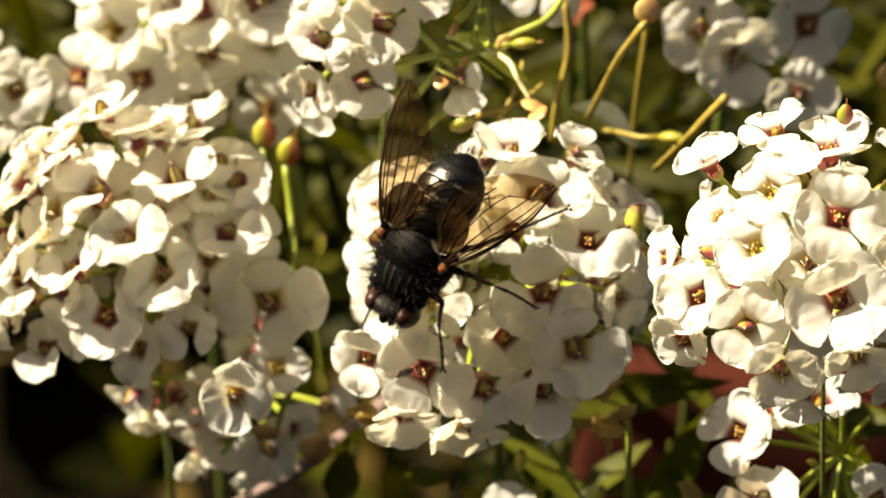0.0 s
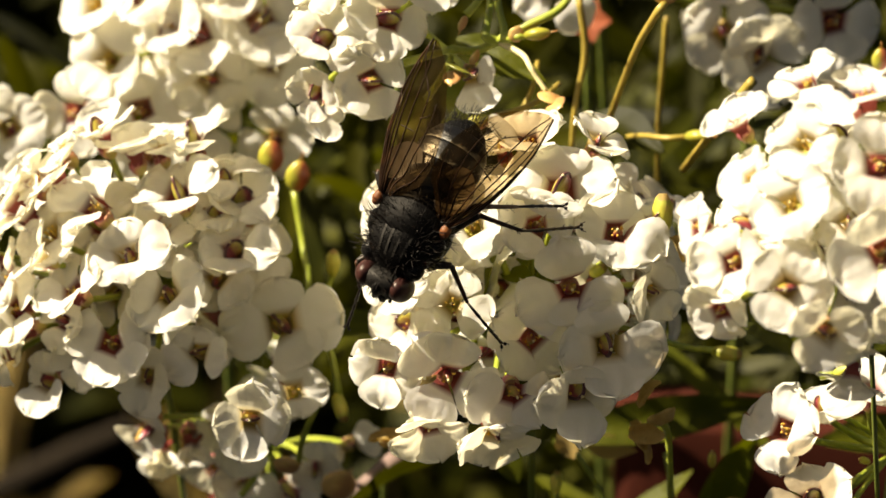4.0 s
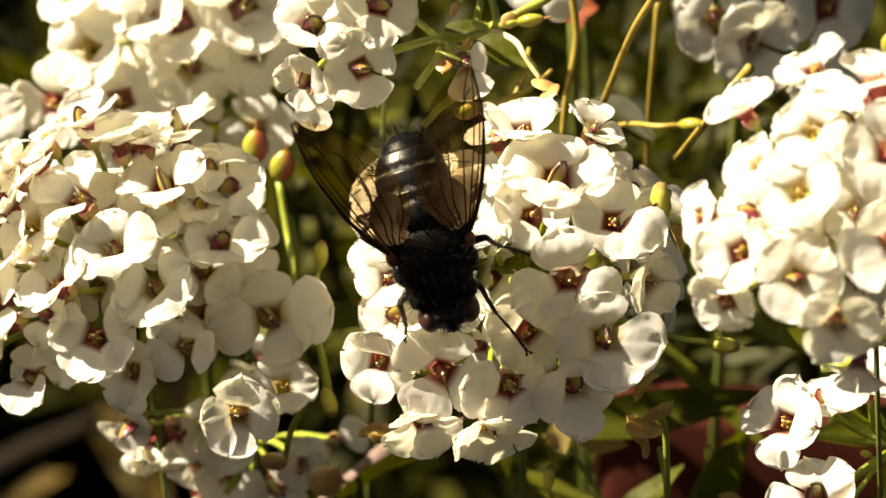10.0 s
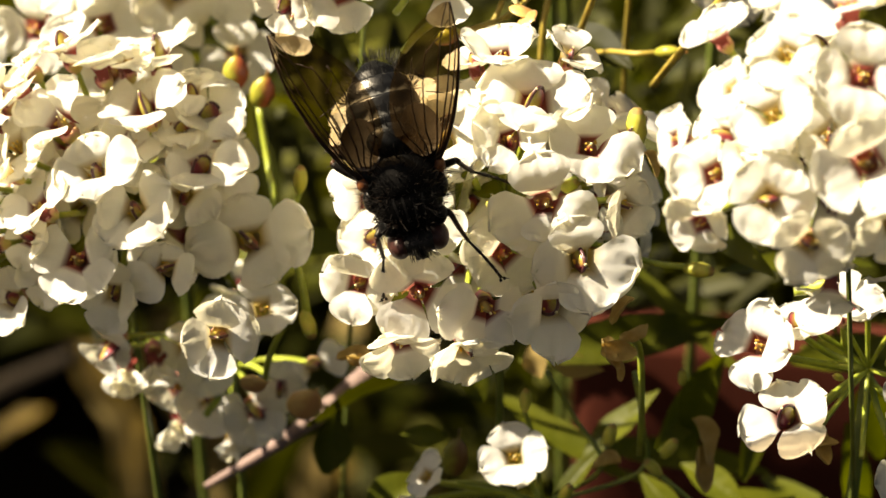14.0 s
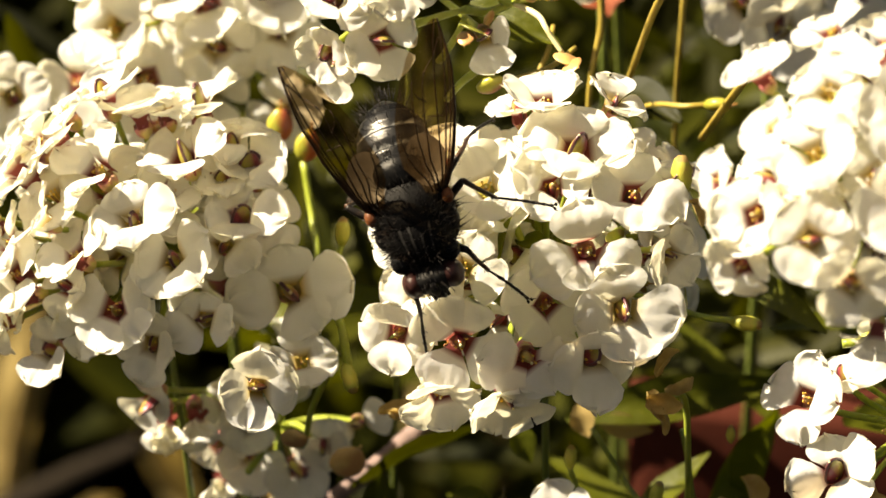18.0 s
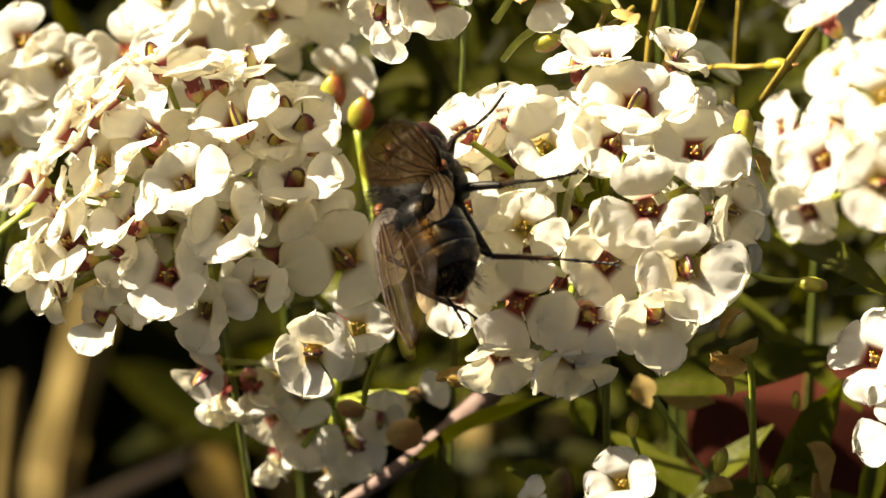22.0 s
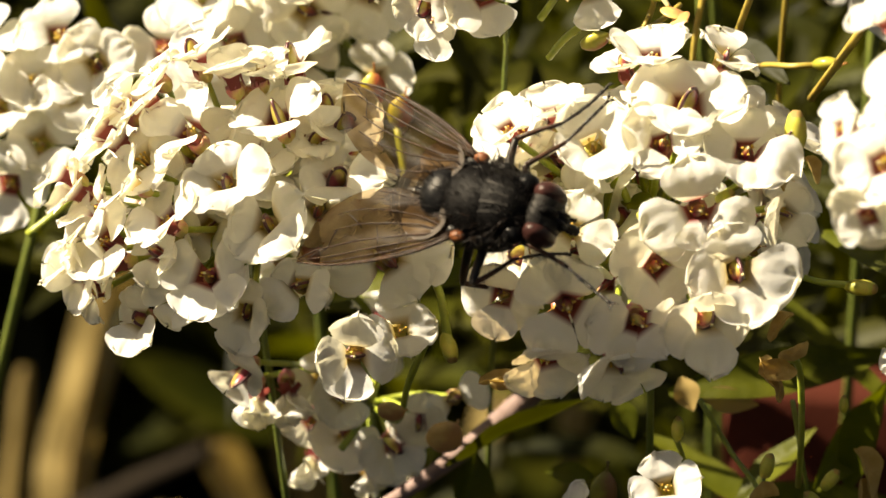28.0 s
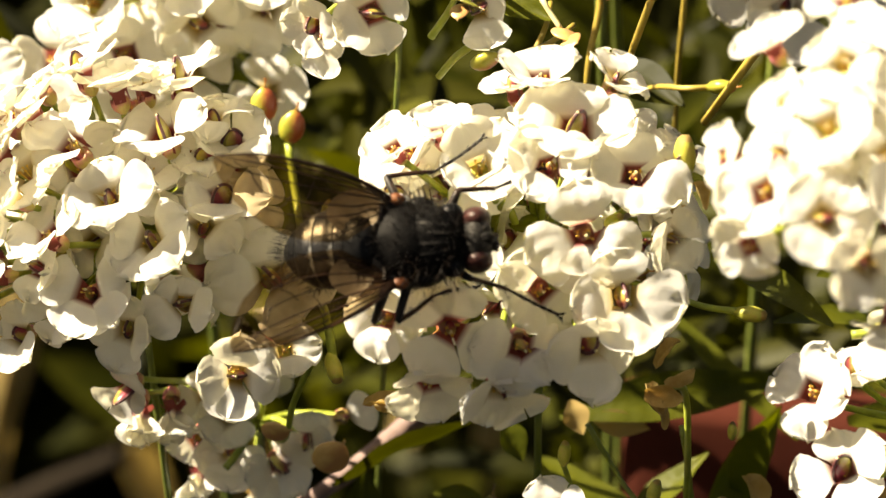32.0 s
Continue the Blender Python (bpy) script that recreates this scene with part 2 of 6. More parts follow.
FLY_VEIN = chitin("fly_vein", (0.018, 0.008, 0.004), (0.06, 0.024, 0.008), 1.5, 0.45, 0.5)


def tergite():
    """Black shining plate with silver-grey dusted bands across."""
    m, n, l, b = material("fly_tergite", 0.3)
    b.inputs["Specular Tint"].default_value = (1.0, 0.94, 0.84, 1)
    c = n.new("ShaderNodeTexCoord")
    s = n.new("ShaderNodeSeparateXYZ")
    l.new(c.outputs["Object"], s.inputs[0])
    ad = n.new("ShaderNodeMath")
    ad.operation = "MULTIPLY_ADD"
    l.new(grain(n, l, coords(n, l, 1.0), 1.6, 3.0), ad.inputs[0])
    ad.inputs[1].default_value = 0.9
    l.new(s.outputs["X"], ad.inputs[2])
    l.new(ramp(n, l, ad.outputs[0], (0.22, (0.004, 0.004, 0.004)), (0.46, (0.29, 0.28, 0.25))), b.inputs["Base Color"])
    bump(n, l, grain(n, l, coords(n, l, 1.0), 14.0, 4.0), b, 0.35, 0.00003)
    return m


FLY_TERGITE = tergite()


def membrane():
    """A wing's clear smoky skin, with a fine crinkle and a gloss."""
    m, n, l, b = material("fly_wing", 0.42)
    v = coords(n, l, 1.0)
    f = grain(n, l, v, 0.7, 4.0)
    bump(n, l, grain(n, l, v, 5.0, 3.0), b, 0.4, 0.00004)
    t = n.new("ShaderNodeBsdfTransparent")
    l.new(ramp(n, l, f, (0.3, (0.42, 0.31, 0.17)), (0.7, (0.66, 0.54, 0.37))), t.inputs[0])
    c = n.new("ShaderNodeTexCoord")
    s = n.new("ShaderNodeSeparateXYZ")
    l.new(c.outputs["Object"], s.inputs[0])
    near = n.new("ShaderNodeMapRange")
    near.inputs[1].default_value, near.inputs[2].default_value = -4.5, -0.3
    near.inputs[3].default_value, near.inputs[4].default_value = 0.07, 0.20
    l.new(s.outputs["X"], near.inputs[0])
    amber = mixed(n, l, near.outputs[0], ramp(n, l, f, (0.3, (0.10, 0.055, 0.022)), (0.7, (0.18, 0.11, 0.05))), (0.18, 0.075, 0.02))
    l.new(amber, b.inputs["Base Color"])
    glow = n.new("ShaderNodeBsdfTranslucent")
    l.new(amber, glow.inputs[0])
    half = n.new("ShaderNodeMixShader")
    l.new(b.outputs[0], half.inputs[1])
    l.new(glow.outputs[0], half.inputs[2])
    mix = n.new("ShaderNodeMixShader")
    l.new(near.outputs[0], mix.inputs[0])
    l.new(t.outputs[0], mix.inputs[1])
    l.new(half.outputs[0], mix.inputs[2])
    l.new(mix.outputs[0], n["Material Output"].inputs["Surface"])
    return m


FLY_WING = membrane()


# ---- shapes ----
MM = 0.001
SOIL_Z = -112.0
rnd = random.Random(7)


def mesh_of(name, bm, mat, smooth=True):
    me = bpy.data.meshes.new(name)
    bm.to_mesh(me)
    bm.free()
    for p in me.polygons:
        p.use_smooth = smooth
    me.materials.append(mat)
    return me


def part(name, bm, mat, parent, label="", m=None):
    me = bm if isinstance(bm, bpy.types.Mesh) else mesh_of(name, bm, mat)
    ob = new(name, me)
    ob.parent = parent
    if m is not None:
        ob.matrix_basis = m
    return tagged(ob, label)


def aim(normal, spin=0.0):
    """A turn that lays +z along normal, spun about it by degrees."""
    q = Vector((0, 0, 1)).rotation_difference(Vector(normal).normalized())
    return q.to_matrix().to_4x4() @ Matrix.Rotation(radians(spin), 4, "Z")


def grid(fn, nu, nv, closed=False):
    """A sheet from fn(u, v), u and v from 0 to 1."""
    bm = bmesh.new()
    cols = nv if closed else nv + 1
    vs = [[bm.verts.new(fn(i / nu, j / nv)) for j in range(cols)] for i in range(nu + 1)]
    for i in range(nu):
        for j in range(nv):
            k = (j + 1) % cols
            bm.faces.new((vs[i][j], vs[i][k], vs[i + 1][k], vs[i + 1][j]))
    return bm


def smoothline(pts, steps=5):
    """A round line through the points."""
    p = [Vector(q) for q in pts]
    p = [2 * p[0] - p[1], *p, 2 * p[-1] - p[-2]]
    out = []
    for a, b, c, d in zip(p, p[1:], p[2:], p[3:]):
        for k in range(steps):
            t = k / steps
            out.append(0.5 * (2 * b + (c - a) * t + (2 * a - 5 * b + 4 * c - d) * t * t + (3 * b - a - 3 * c + d) * t ** 3))
    return [*out, p[-2]]


def tube(pts, r0, r1, sides=8, steps=5, knot=0.0, bm=None):
    line = smoothline(pts, steps)
    bm = bm or bmesh.new()
    rings = []
    side = None
    for i, p in enumerate(line):
        d = (line[min(i + 1, len(line) - 1)] - line[max(i - 1, 0)]).normalized()
        side = d.orthogonal() if side is None else (side - d * side.dot(d))
        side.normalize()
        up = d.cross(side)
        r = r0 + (r1 - r0) * i / (len(line) - 1)
        r *= 1 + knot * noise.noise(p * 0.35 / max(r0, 1e-6))
        rings.append([bm.verts.new(p + r * (math.cos(a) * side + math.sin(a) * up)) for a in (2 * math.pi * k / sides for k in range(sides))])
    for a, b in zip(rings, rings[1:]):
        for k in range(sides):
            bm.faces.new((a[k], a[(k + 1) % sides], b[(k + 1) % sides], b[k]))
    bm.faces.new(rings[0][::-1])
    bm.faces.new(rings[-1])
    return bm


def blob(c, r, nu=12, nv=16, wob=0.0, seed=0.0, bm=None, pinch=None):
    bm = bm or bmesh.new()
    c = Vector(c)
    rows = []
    for i in range(nu + 1):
        a = math.pi * i / nu
        row = []
        for j in range(nv):
            b = 2 * math.pi * j / nv
            d = Vector((math.sin(a) * math.cos(b), math.sin(a) * math.sin(b), math.cos(a)))
            k = 1 + wob * noise.noise(d * 2.2 + Vector((seed, 0, 0)))
            p = Vector((d.x * r[0] * k, d.y * r[1] * k, d.z * r[2] * k))
            if pinch:
                p = pinch(p)
            row.append(bm.verts.new(c + p))
            if i in (0, nu):
                break
        rows.append(row)
    for i in range(nu):
        for j in range(nv):
            k = (j + 1) % nv
            if i == 0:
                bm.faces.new((rows[0][0], rows[1][j], rows[1][k]))
            elif i == nu - 1:
                bm.faces.new((rows[i][j], rows[nu][0], rows[i][k]))
            else:
                bm.faces.new((rows[i][j], rows[i + 1][j], rows[i + 1][k], rows[i][k]))
    return bm


# ---- flowers ----
def petal_mesh(seed, mat):
    r = random.Random(seed)
    long, wide = r.uniform(0.92, 1.06), r.uniform(0.48, 0.58)
    cup, roll, notch = r.uniform(-0.10, 0.28), r.uniform(-0.30, 0.55), r.uniform(0.0, 0.06)
    lean = r.uniform(-0.08, 0.08)

    def fn(u, v):
        v = 2 * v - 1
        x = 0.10 + (long - 0.10) * u
        if u < 0.58:
            k = u / 0.58
            w = 0.13 + (wide - 0.13) * (k * k * (3 - 2 * k)) ** 0.85
        else:
            k = (u - 0.58) / 0.42
            w = wide * math.sqrt(max(0.0, 1 - k ** 2.3)) + 0.03
        x -= notch * max(0.0, 1 - 3 * abs(v)) * u * u
        x += (0.11 * noise.noise(Vector((seed * 3.1, v * 3.0, u))) + 0.075 * noise.noise(Vector((seed * 5.3, v * 7.0, u))) + 0.05 * noise.noise(Vector((seed * 2.9, v * 15.0, u)))) * u * u
        y = w * v * (1 + 0.06 * noise.noise(Vector((u * 4, seed, v))) + 0.05 * noise.noise(Vector((u * 12, seed * 1.3, v))) * abs(v))
        z = 0.46 * (1 - math.exp(-u / 0.11)) - 0.32 - 0.16 * max(0.0, u - 0.4) ** 2 + cup * v * v * u * 0.8 - roll * max(0.0, u - 0.5) ** 2 * 2
        z += 0.06 * u * noise.noise(Vector((x * 2.6, y * 2.6, seed * 1.7))) + 0.009 * noise.noise(Vector((x * 8, y * 8, seed)))
        z += 0.10 * noise.noise(Vector((v * 2.8, seed * 2.3, u * 1.5))) * u * u + 0.055 * noise.noise(Vector((v * 8, seed * 4.1, u * 2.5))) * u ** 3 + 0.02 * math.sin(v * 9 + seed) * u * u * abs(v)
        z -= 0.012 * math.exp(-(v * 9) ** 2) * u
        return Vector((x, y + lean * u * u, z))

    return mesh_of("petal", grid(fn, 18, 18), mat)


PETALS = {"pale": [petal_mesh(s, PETAL) for s in range(24)], "red": [petal_mesh(s, PETAL_RED) for s in range(24)]}


def cup_mesh(mat):
    """The flower's green cup below the petals, with its throat."""
    def fn(u, v):
        a = 2 * math.pi * v
        r = [0.06, 0.15, 0.20, 0.20, 0.14, 0.02][min(5, int(u * 5 + 0.01))]
        z = [-0.52, -0.44, -0.30, -0.16, -0.20, -0.22][min(5, int(u * 5 + 0.01))]
        r *= 1 + 0.06 * math.cos(4 * a) + 0.30 * noise.noise(Vector((1.7 * math.cos(a), 1.7 * math.sin(a), u * 2)))
        z += 0.05 * noise.noise(Vector((2.5 * math.cos(a), 2.5 * math.sin(a), u * 2 + 4)))
        return Vector((r * math.cos(a), r * math.sin(a), z))
    me = mesh_of("cup", grid(fn, 5, 20, True), CALYX)
    me.materials.append(mat)
    for p in me.polygons:
        if p.index >= 60:
            p.material_index = 1
    return me


def stamens_mesh(seed, tall):
    r = random.Random(seed)
    bm = bmesh.new()
    for k in range(5):
        a = k * math.pi * 0.4 + r.uniform(-0.6, 0.6)
        d = r.uniform(0.06, 0.15)
        h = tall * r.uniform(0.4, 1.4)
        top = Vector((d * math.cos(a), d * math.sin(a), h))
        tube([(0.06 * math.cos(a), 0.06 * math.sin(a), -0.2), (top.x * 0.9, top.y * 0.9, h * 0.6), top], 0.010, 0.007, 4, 2, bm=bm)
        blob(top, (0.030, 0.024, 0.034), 4, 6, bm=bm)
    return mesh_of("stamens", bm, ANTHER)


def ovary_mesh(w, h, flat=0.62, ridge=0.0):
    """A flat two-halved ovary; ridge: the thickness of the purple seam along its edge."""
    low = 0.2
    bm = blob((0, 0, h * 0.55 - low), (w, w * flat, h * 0.6 + 0.05), 9, 14, 0.06, 2.0, pinch=lambda p: Vector((p.x * (1 - 0.35 * max(0.0, p.z) / h), p.y * (1 - 0.35 * max(0.0, p.z) / h), p.z)))
    me_faces = len(bm.faces)
    if ridge:
        arc = [(w * 1.05 * math.cos(a) * (1 - 0.35 * max(0.0, math.sin(a)) * 0.6), 0.0, h * 0.55 - low + (h * 0.62 + 0.05) * math.sin(a)) for a in (radians(d) for d in range(-20, 201, 20))]
        tube(arc, ridge, ridge, 6, 2, bm=bm)
    me = mesh_of("ovary", bm, OVARY)
    me.materials.append(SEAM)
    for p in me.polygons:
        if p.index >= me_faces:
            p.material_index = 1
    return me


def stigma_mesh(h):
    bm = tube([(0, 0, h), (0.005, 0, h + 0.06), (0.0, 0, h + 0.10)], 0.016, 0.012, 5, 2)
    blob((0, 0, h + 0.12), (0.032, 0.032, 0.026), 5, 7, bm=bm)
    return mesh_of("stigma", bm, STIGMA)


CUPS = {"red": cup_mesh(THROAT), "dark": cup_mesh(THROAT_DARK), "yellow": cup_mesh(THROAT_YELLOW), "pod": cup_mesh(THROAT)}
STAMENS = {"red": [stamens_mesh(s, 0.09) for s in (1, 2)], "dark": [stamens_mesh(s, 0.06) for s in (3, 4)],
           "yellow": [stamens_mesh(s, 0.16) for s in (5, 6)], "pod": [stamens_mesh(7, 0.04)]}
OVARIES = {"red": (ovary_mesh(0.135, 0.26, 0.7), stigma_mesh(0.09)), "dark": (ovary_mesh(0.20, 0.36, 0.5, 0.036), stigma_mesh(0.19)),
           "yellow": (ovary_mesh(0.06, 0.24), stigma_mesh(0.06)), "pod": (ovary_mesh(0.25, 0.58, 0.5, 0.035), stigma_mesh(0.42))}


def flower(head, at, normal, spin, size, kind, petals=4, limp=0.0):
    """A four-petalled flower on its stalk; petals: how many, or the turn and length of each. at: millimetres from the head's hub; size: millimetres from the middle to a petal's tip; limp: how far the petals sink back, or below 0 closed and hanging."""
    p = Vector(at) * MM
    ob = part("flower", CUPS[kind], None, head)
    ob.matrix_basis = Matrix.Translation(p) @ aim(normal, spin) @ Matrix.Scale(size * MM, 4)
    lobes = petals if isinstance(petals, tuple) else [(90 * k + rnd.uniform(-12, 12), rnd.uniform(0.90, 1.06)) for k in range(petals)]
    for k, (turn, s) in enumerate(lobes):
        tip = rnd.uniform(-30, 8) + limp * rnd.uniform(20, 45) if limp >= 0 else rnd.uniform(-78, -50)
        m = Matrix.Rotation(radians(turn), 4, "Z") @ Matrix.Rotation(radians(tip), 4, "Y") @ Matrix.Translation((0, 0, 0.004 * (k % 2))) @ Matrix.Diagonal((s, 0.5 + 0.5 * s, s, 1))
        part("petal", rnd.choice(PETALS["red" if kind in ("red", "pod") else "pale"]), None, ob, m=m)
    part("stamen_tuft", rnd.choice(STAMENS[kind]), None, ob, "yellow anthers")
    pistil = part("ovary", OVARIES[kind][0], None, ob, "purple and green ovary", Matrix.Rotation(rnd.uniform(0, 6.28), 4, "Z"))
    part("stigma", OVARIES[kind][1], None, ob, "pale knob", pistil.matrix_basis)
    nrm = Vector(normal).normalized()
    base = p - nrm * 0.40 * size * MM
    if base.length > 0.0006:
        mid = base * 0.5 - nrm * 0.4 * size * MM * min(1.0, base.length / 0.004) + Vector((0, 0.0012, -0.0006))
        part("pedicel", tube([(0, 0, 0), mid, base], 0.00016, 0.00014, 6, 5), STEM, head, "thin green stalk")
    return ob


def flower_head(hub, foot, label, thick=0.55):
    """An Empty at the stem's foot on the soil, and the stem up to the hub."""
    foot, hub = Vector((foot[0], foot[1], SOIL_Z - 2)) * MM, Vector(hub) * MM
    ob = new("flower_head")
    ob.location = hub
    d = foot - hub
    part("stem", tube([d, d * 0.62 + Vector((0.002, 0.003, 0.004)), d * 0.28 + Vector((0.001, 0.001, -0.002)), (0, 0, 0)], thick * MM * 1.3, thick * MM, 8, 6, 0.12), STEM_DARK, ob, "green ribbed stem")
    return tagged(ob, label, "flower", "flower heads")


def pod_mesh(name, mat, w, h, flat=0.45, beak=0.22):
    """A seed pod of unit height: flat and oval, drawn out into a beak."""
    def pinch(p):
        k = max(0.0, p.z / h * 2)
        return Vector((p.x * (1 - 0.25 * k * k), p.y * (1 - 0.25 * k * k), p.z))
    bm = blob((0, 0, h / 2), (w / 2, w * flat / 2, h / 2), 10, 14, 0.05, 4.0, pinch=pinch)
    tube([(0, 0, h * 0.98), (0.01, 0, h + beak * 0.6), (0.0, 0.01, h + beak)], 0.035, 0.022, 6, 3, bm=bm)
    blob((0, 0.01, h + beak), (0.045, 0.045, 0.035), 5, 6, bm=bm)
    return mesh_of(name, bm, mat)


PODS = {"green": pod_mesh("pod", POD_GREEN, 0.75, 1.0, 0.6), "tan": pod_mesh("pod", POD_TAN, 0.95, 1.0, 0.22, 0.08), "olive": pod_mesh("pod", POD_OLIVE, 0.62, 1.0, 0.22),
        "orange": pod_mesh("pod", POD_TAN, 0.6, 1.0, 0.6)}
POD_WORDS = {"green": "yellow-green pod with red rim", "tan": "dry tan pod", "olive": "dull olive pod", "orange": "orange ripening pod"}


def pod(owner, at, axis, size, kind="green", spin=0.0):
    """A seed pod standing on its owner: size is its height in millimetres."""
    part("seed_pod", PODS[kind], None, owner, POD_WORDS[kind], Matrix.Translation(Vector(at) * MM) @ aim(axis, spin) @ Matrix.Scale(size * MM, 4))


def bud_mesh(open_):
    bm = blob((0, 0, 0.42), (0.25, 0.23, 0.5), 9, 12, 0.12, 6.0)
    me = mesh_of("bud", bm, BUD)
    me.materials.append(WITHER if open_ else PETAL)
    for p in me.polygons:
        if p.center.z > 0.76:
            p.material_index = 1
    return me


BUDS = [bud_mesh(False), bud_mesh(True)]


def bud(owner, at, axis, size, spent=0):
    part("bud", BUDS[spent], None, owner, "withered bud" if spent else "closed bud", Matrix.Translation(Vector(at) * MM) @ aim(axis, rnd.uniform(0, 360)) @ Matrix.Scale(size * MM, 4))


def scrap_mesh(seed):
    def fn(u, v):
        v = 2 * v - 1
        w = 0.30 * math.sin(math.pi * min(1.0, u * 0.9 + 0.08)) ** 0.7
        p = Vector((u, w * v, 0.28 * v * v * w * 3 + 0.18 * math.sin(u * 3 + seed)))
        return p + 0.06 * noise.noise_vector(p * 4 + Vector((seed, 0, 0)))
    return mesh_of("dry_scrap", grid(fn, 10, 7), WITHER)


SCRAPS = [scrap_mesh(s) for s in (1.0, 5.0, 9.0)]


def scrap(owner, at, axis, size, spin=0.0):
    """A curled dry bit of a sepal or leaf along axis."""
    q = Vector((1, 0, 0)).rotation_difference(Vector(axis).normalized()).to_matrix().to_4x4()
    part("dry_sepal", rnd.choice(SCRAPS), None, owner, "curled dry tan sepal", Matrix.Translation(Vector(at) * MM) @ q @ Matrix.Rotation(radians(spin), 4, "X") @ Matrix.Scale(size * MM, 4))


def twiglet(owner, r, *pts, name="branchlet", mat=None, taper=0.75):
    """A thin green stalk through points in millimetres from the owner's hub."""
    part(name, tube([Vector(p) * MM for p in pts], r * MM, r * taper * MM, 7, 5, 0.06), mat or STEM, owner)


def leaf_sheet(long, wide, droop, fold, twist=0.0, nu=12, nv=6):
    def fn(u, v):
        v = 2 * v - 1
        w = wide * (math.sin(math.pi * min(1.0, 0.06 + 0.94 * u)) ** 0.75) * (0.55 + 0.45 * math.sin(math.pi * u ** 0.8)) + 0.02 * wide
        a = twist * u
        y, z = w * v, fold * abs(v) * w
        y, z = y * math.cos(a) - z * math.sin(a), y * math.sin(a) + z * math.cos(a)
        return Vector((long * u, y, z - droop * long * u * u + 0.03 * long * noise.noise(Vector((u * 3, v, long * 900)))))
    return grid(fn, nu, nv)


def leaf(owner, at, axis, long, wide, droop=0.15, spin=0.0, mat=None):
    q = Vector((1, 0, 0)).rotation_difference(Vector(axis).normalized()).to_matrix().to_4x4()
    part("leaf", leaf_sheet(long * MM, wide * MM, droop, 0.35, 0.4), mat or LEAF, owner, "narrow green leaf", Matrix.Translation(Vector(at) * MM) @ q @ Matrix.Rotation(radians(spin), 4, "X"))


# ---- ground and what lies behind the flowers ----
def build_ground():
    lines = [-40, -10, -3, -1, *[k * 0.02 - 0.3 for k in range(31)], 1, 3, 10, 40]
    bm = bmesh.new()
    vs = [[bm.verts.new((x, y + 0.1, 0.004 * noise.noise(Vector((x * 30, y * 30, 0))) + 0.002 * noise.noise(Vector((x * 90, y * 90, 3))) + SOIL_Z * MM)) for y in lines] for x in lines]
    for i in range(len(lines) - 1):
        for j in range(len(lines) - 1):
            bm.faces.new((vs[i][j], vs[i + 1][j], vs[i + 1][j + 1], vs[i][j + 1]))
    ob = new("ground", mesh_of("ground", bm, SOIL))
    tagged(ob, "garden soil with plant litter, darkened for deep shade", "soil", kind="structure")


build_ground()


def stalk(name, label, category, mat, r, *pts, knot=0.15, group="", tip=0.4):
    """A loose stick or straw; points and radius in millimetres."""
    p = [Vector(q) * MM for q in pts]
    ob = new(name)
    ob.location = p[0]
    part("shaft", tube([q - p[0] for q in p], r * MM, r * tip * MM, 10, 5, knot), mat, ob)
    for a, b, k in zip(p[1:], p[2:], range(9)):
        d = (b - a).normalized() * r * MM
        c = 1.0 - (1.0 - tip) * (k + 1) / (len(p) - 1)
        part("joint", tube([a - p[0] - d * 0.35, a - p[0], a - p[0] + d * 0.35], r * c * 1.06 * MM, r * c * 1.06 * MM, 10, 3, knot), mat, ob, "swollen joint")
    return tagged(ob, label, category, group)


def build_red_boards(x, y, turn, count, long, h):
    """Dull red boards side by side, added in place of an unidentified red thing, each with a rounded top and a little
    play; x and y at the near left corner.
    """
    ob = new("red_boards")
    ob.matrix_basis = pose(x * MM, y * MM, (SOIL_Z - 2) * MM, 0, 0, turn)
    g = random.Random(4)
    for k in range(count):
        top = h + g.uniform(-0.6, 0.6)
        def fn(u, v, top=top):
            a = 2 * math.pi * v
            z = top * min(1.0, u / 0.85)
            w = 1.0 if u < 0.85 else math.sqrt(max(0.0, 1 - ((u - 0.85) / 0.15) ** 2)) * 0.97 + 0.03
            e = Vector((math.cos(a), math.sin(a)))
            e = Vector((math.copysign(abs(e.x) ** 0.35, e.x), math.copysign(abs(e.y) ** 0.5, e.y)))
            return Vector((e.x * (long / 2 - 0.15), e.y * 2.2 * w + 0.25 * noise.noise(Vector((u * 4, v * 5, top))), z + (1.2 * (u - 0.85) / 0.15 if u > 0.85 else 0))) * MM
        part("board", grid(fn, 22, 24, True), POT_RED, ob, "", Matrix.Translation(((k + 0.5) * long * MM, g.uniform(-0.3, 0.3) * MM, 0)))
    tagged(ob, "dull dark red boards standing in for an unidentified thing", "bed edging")


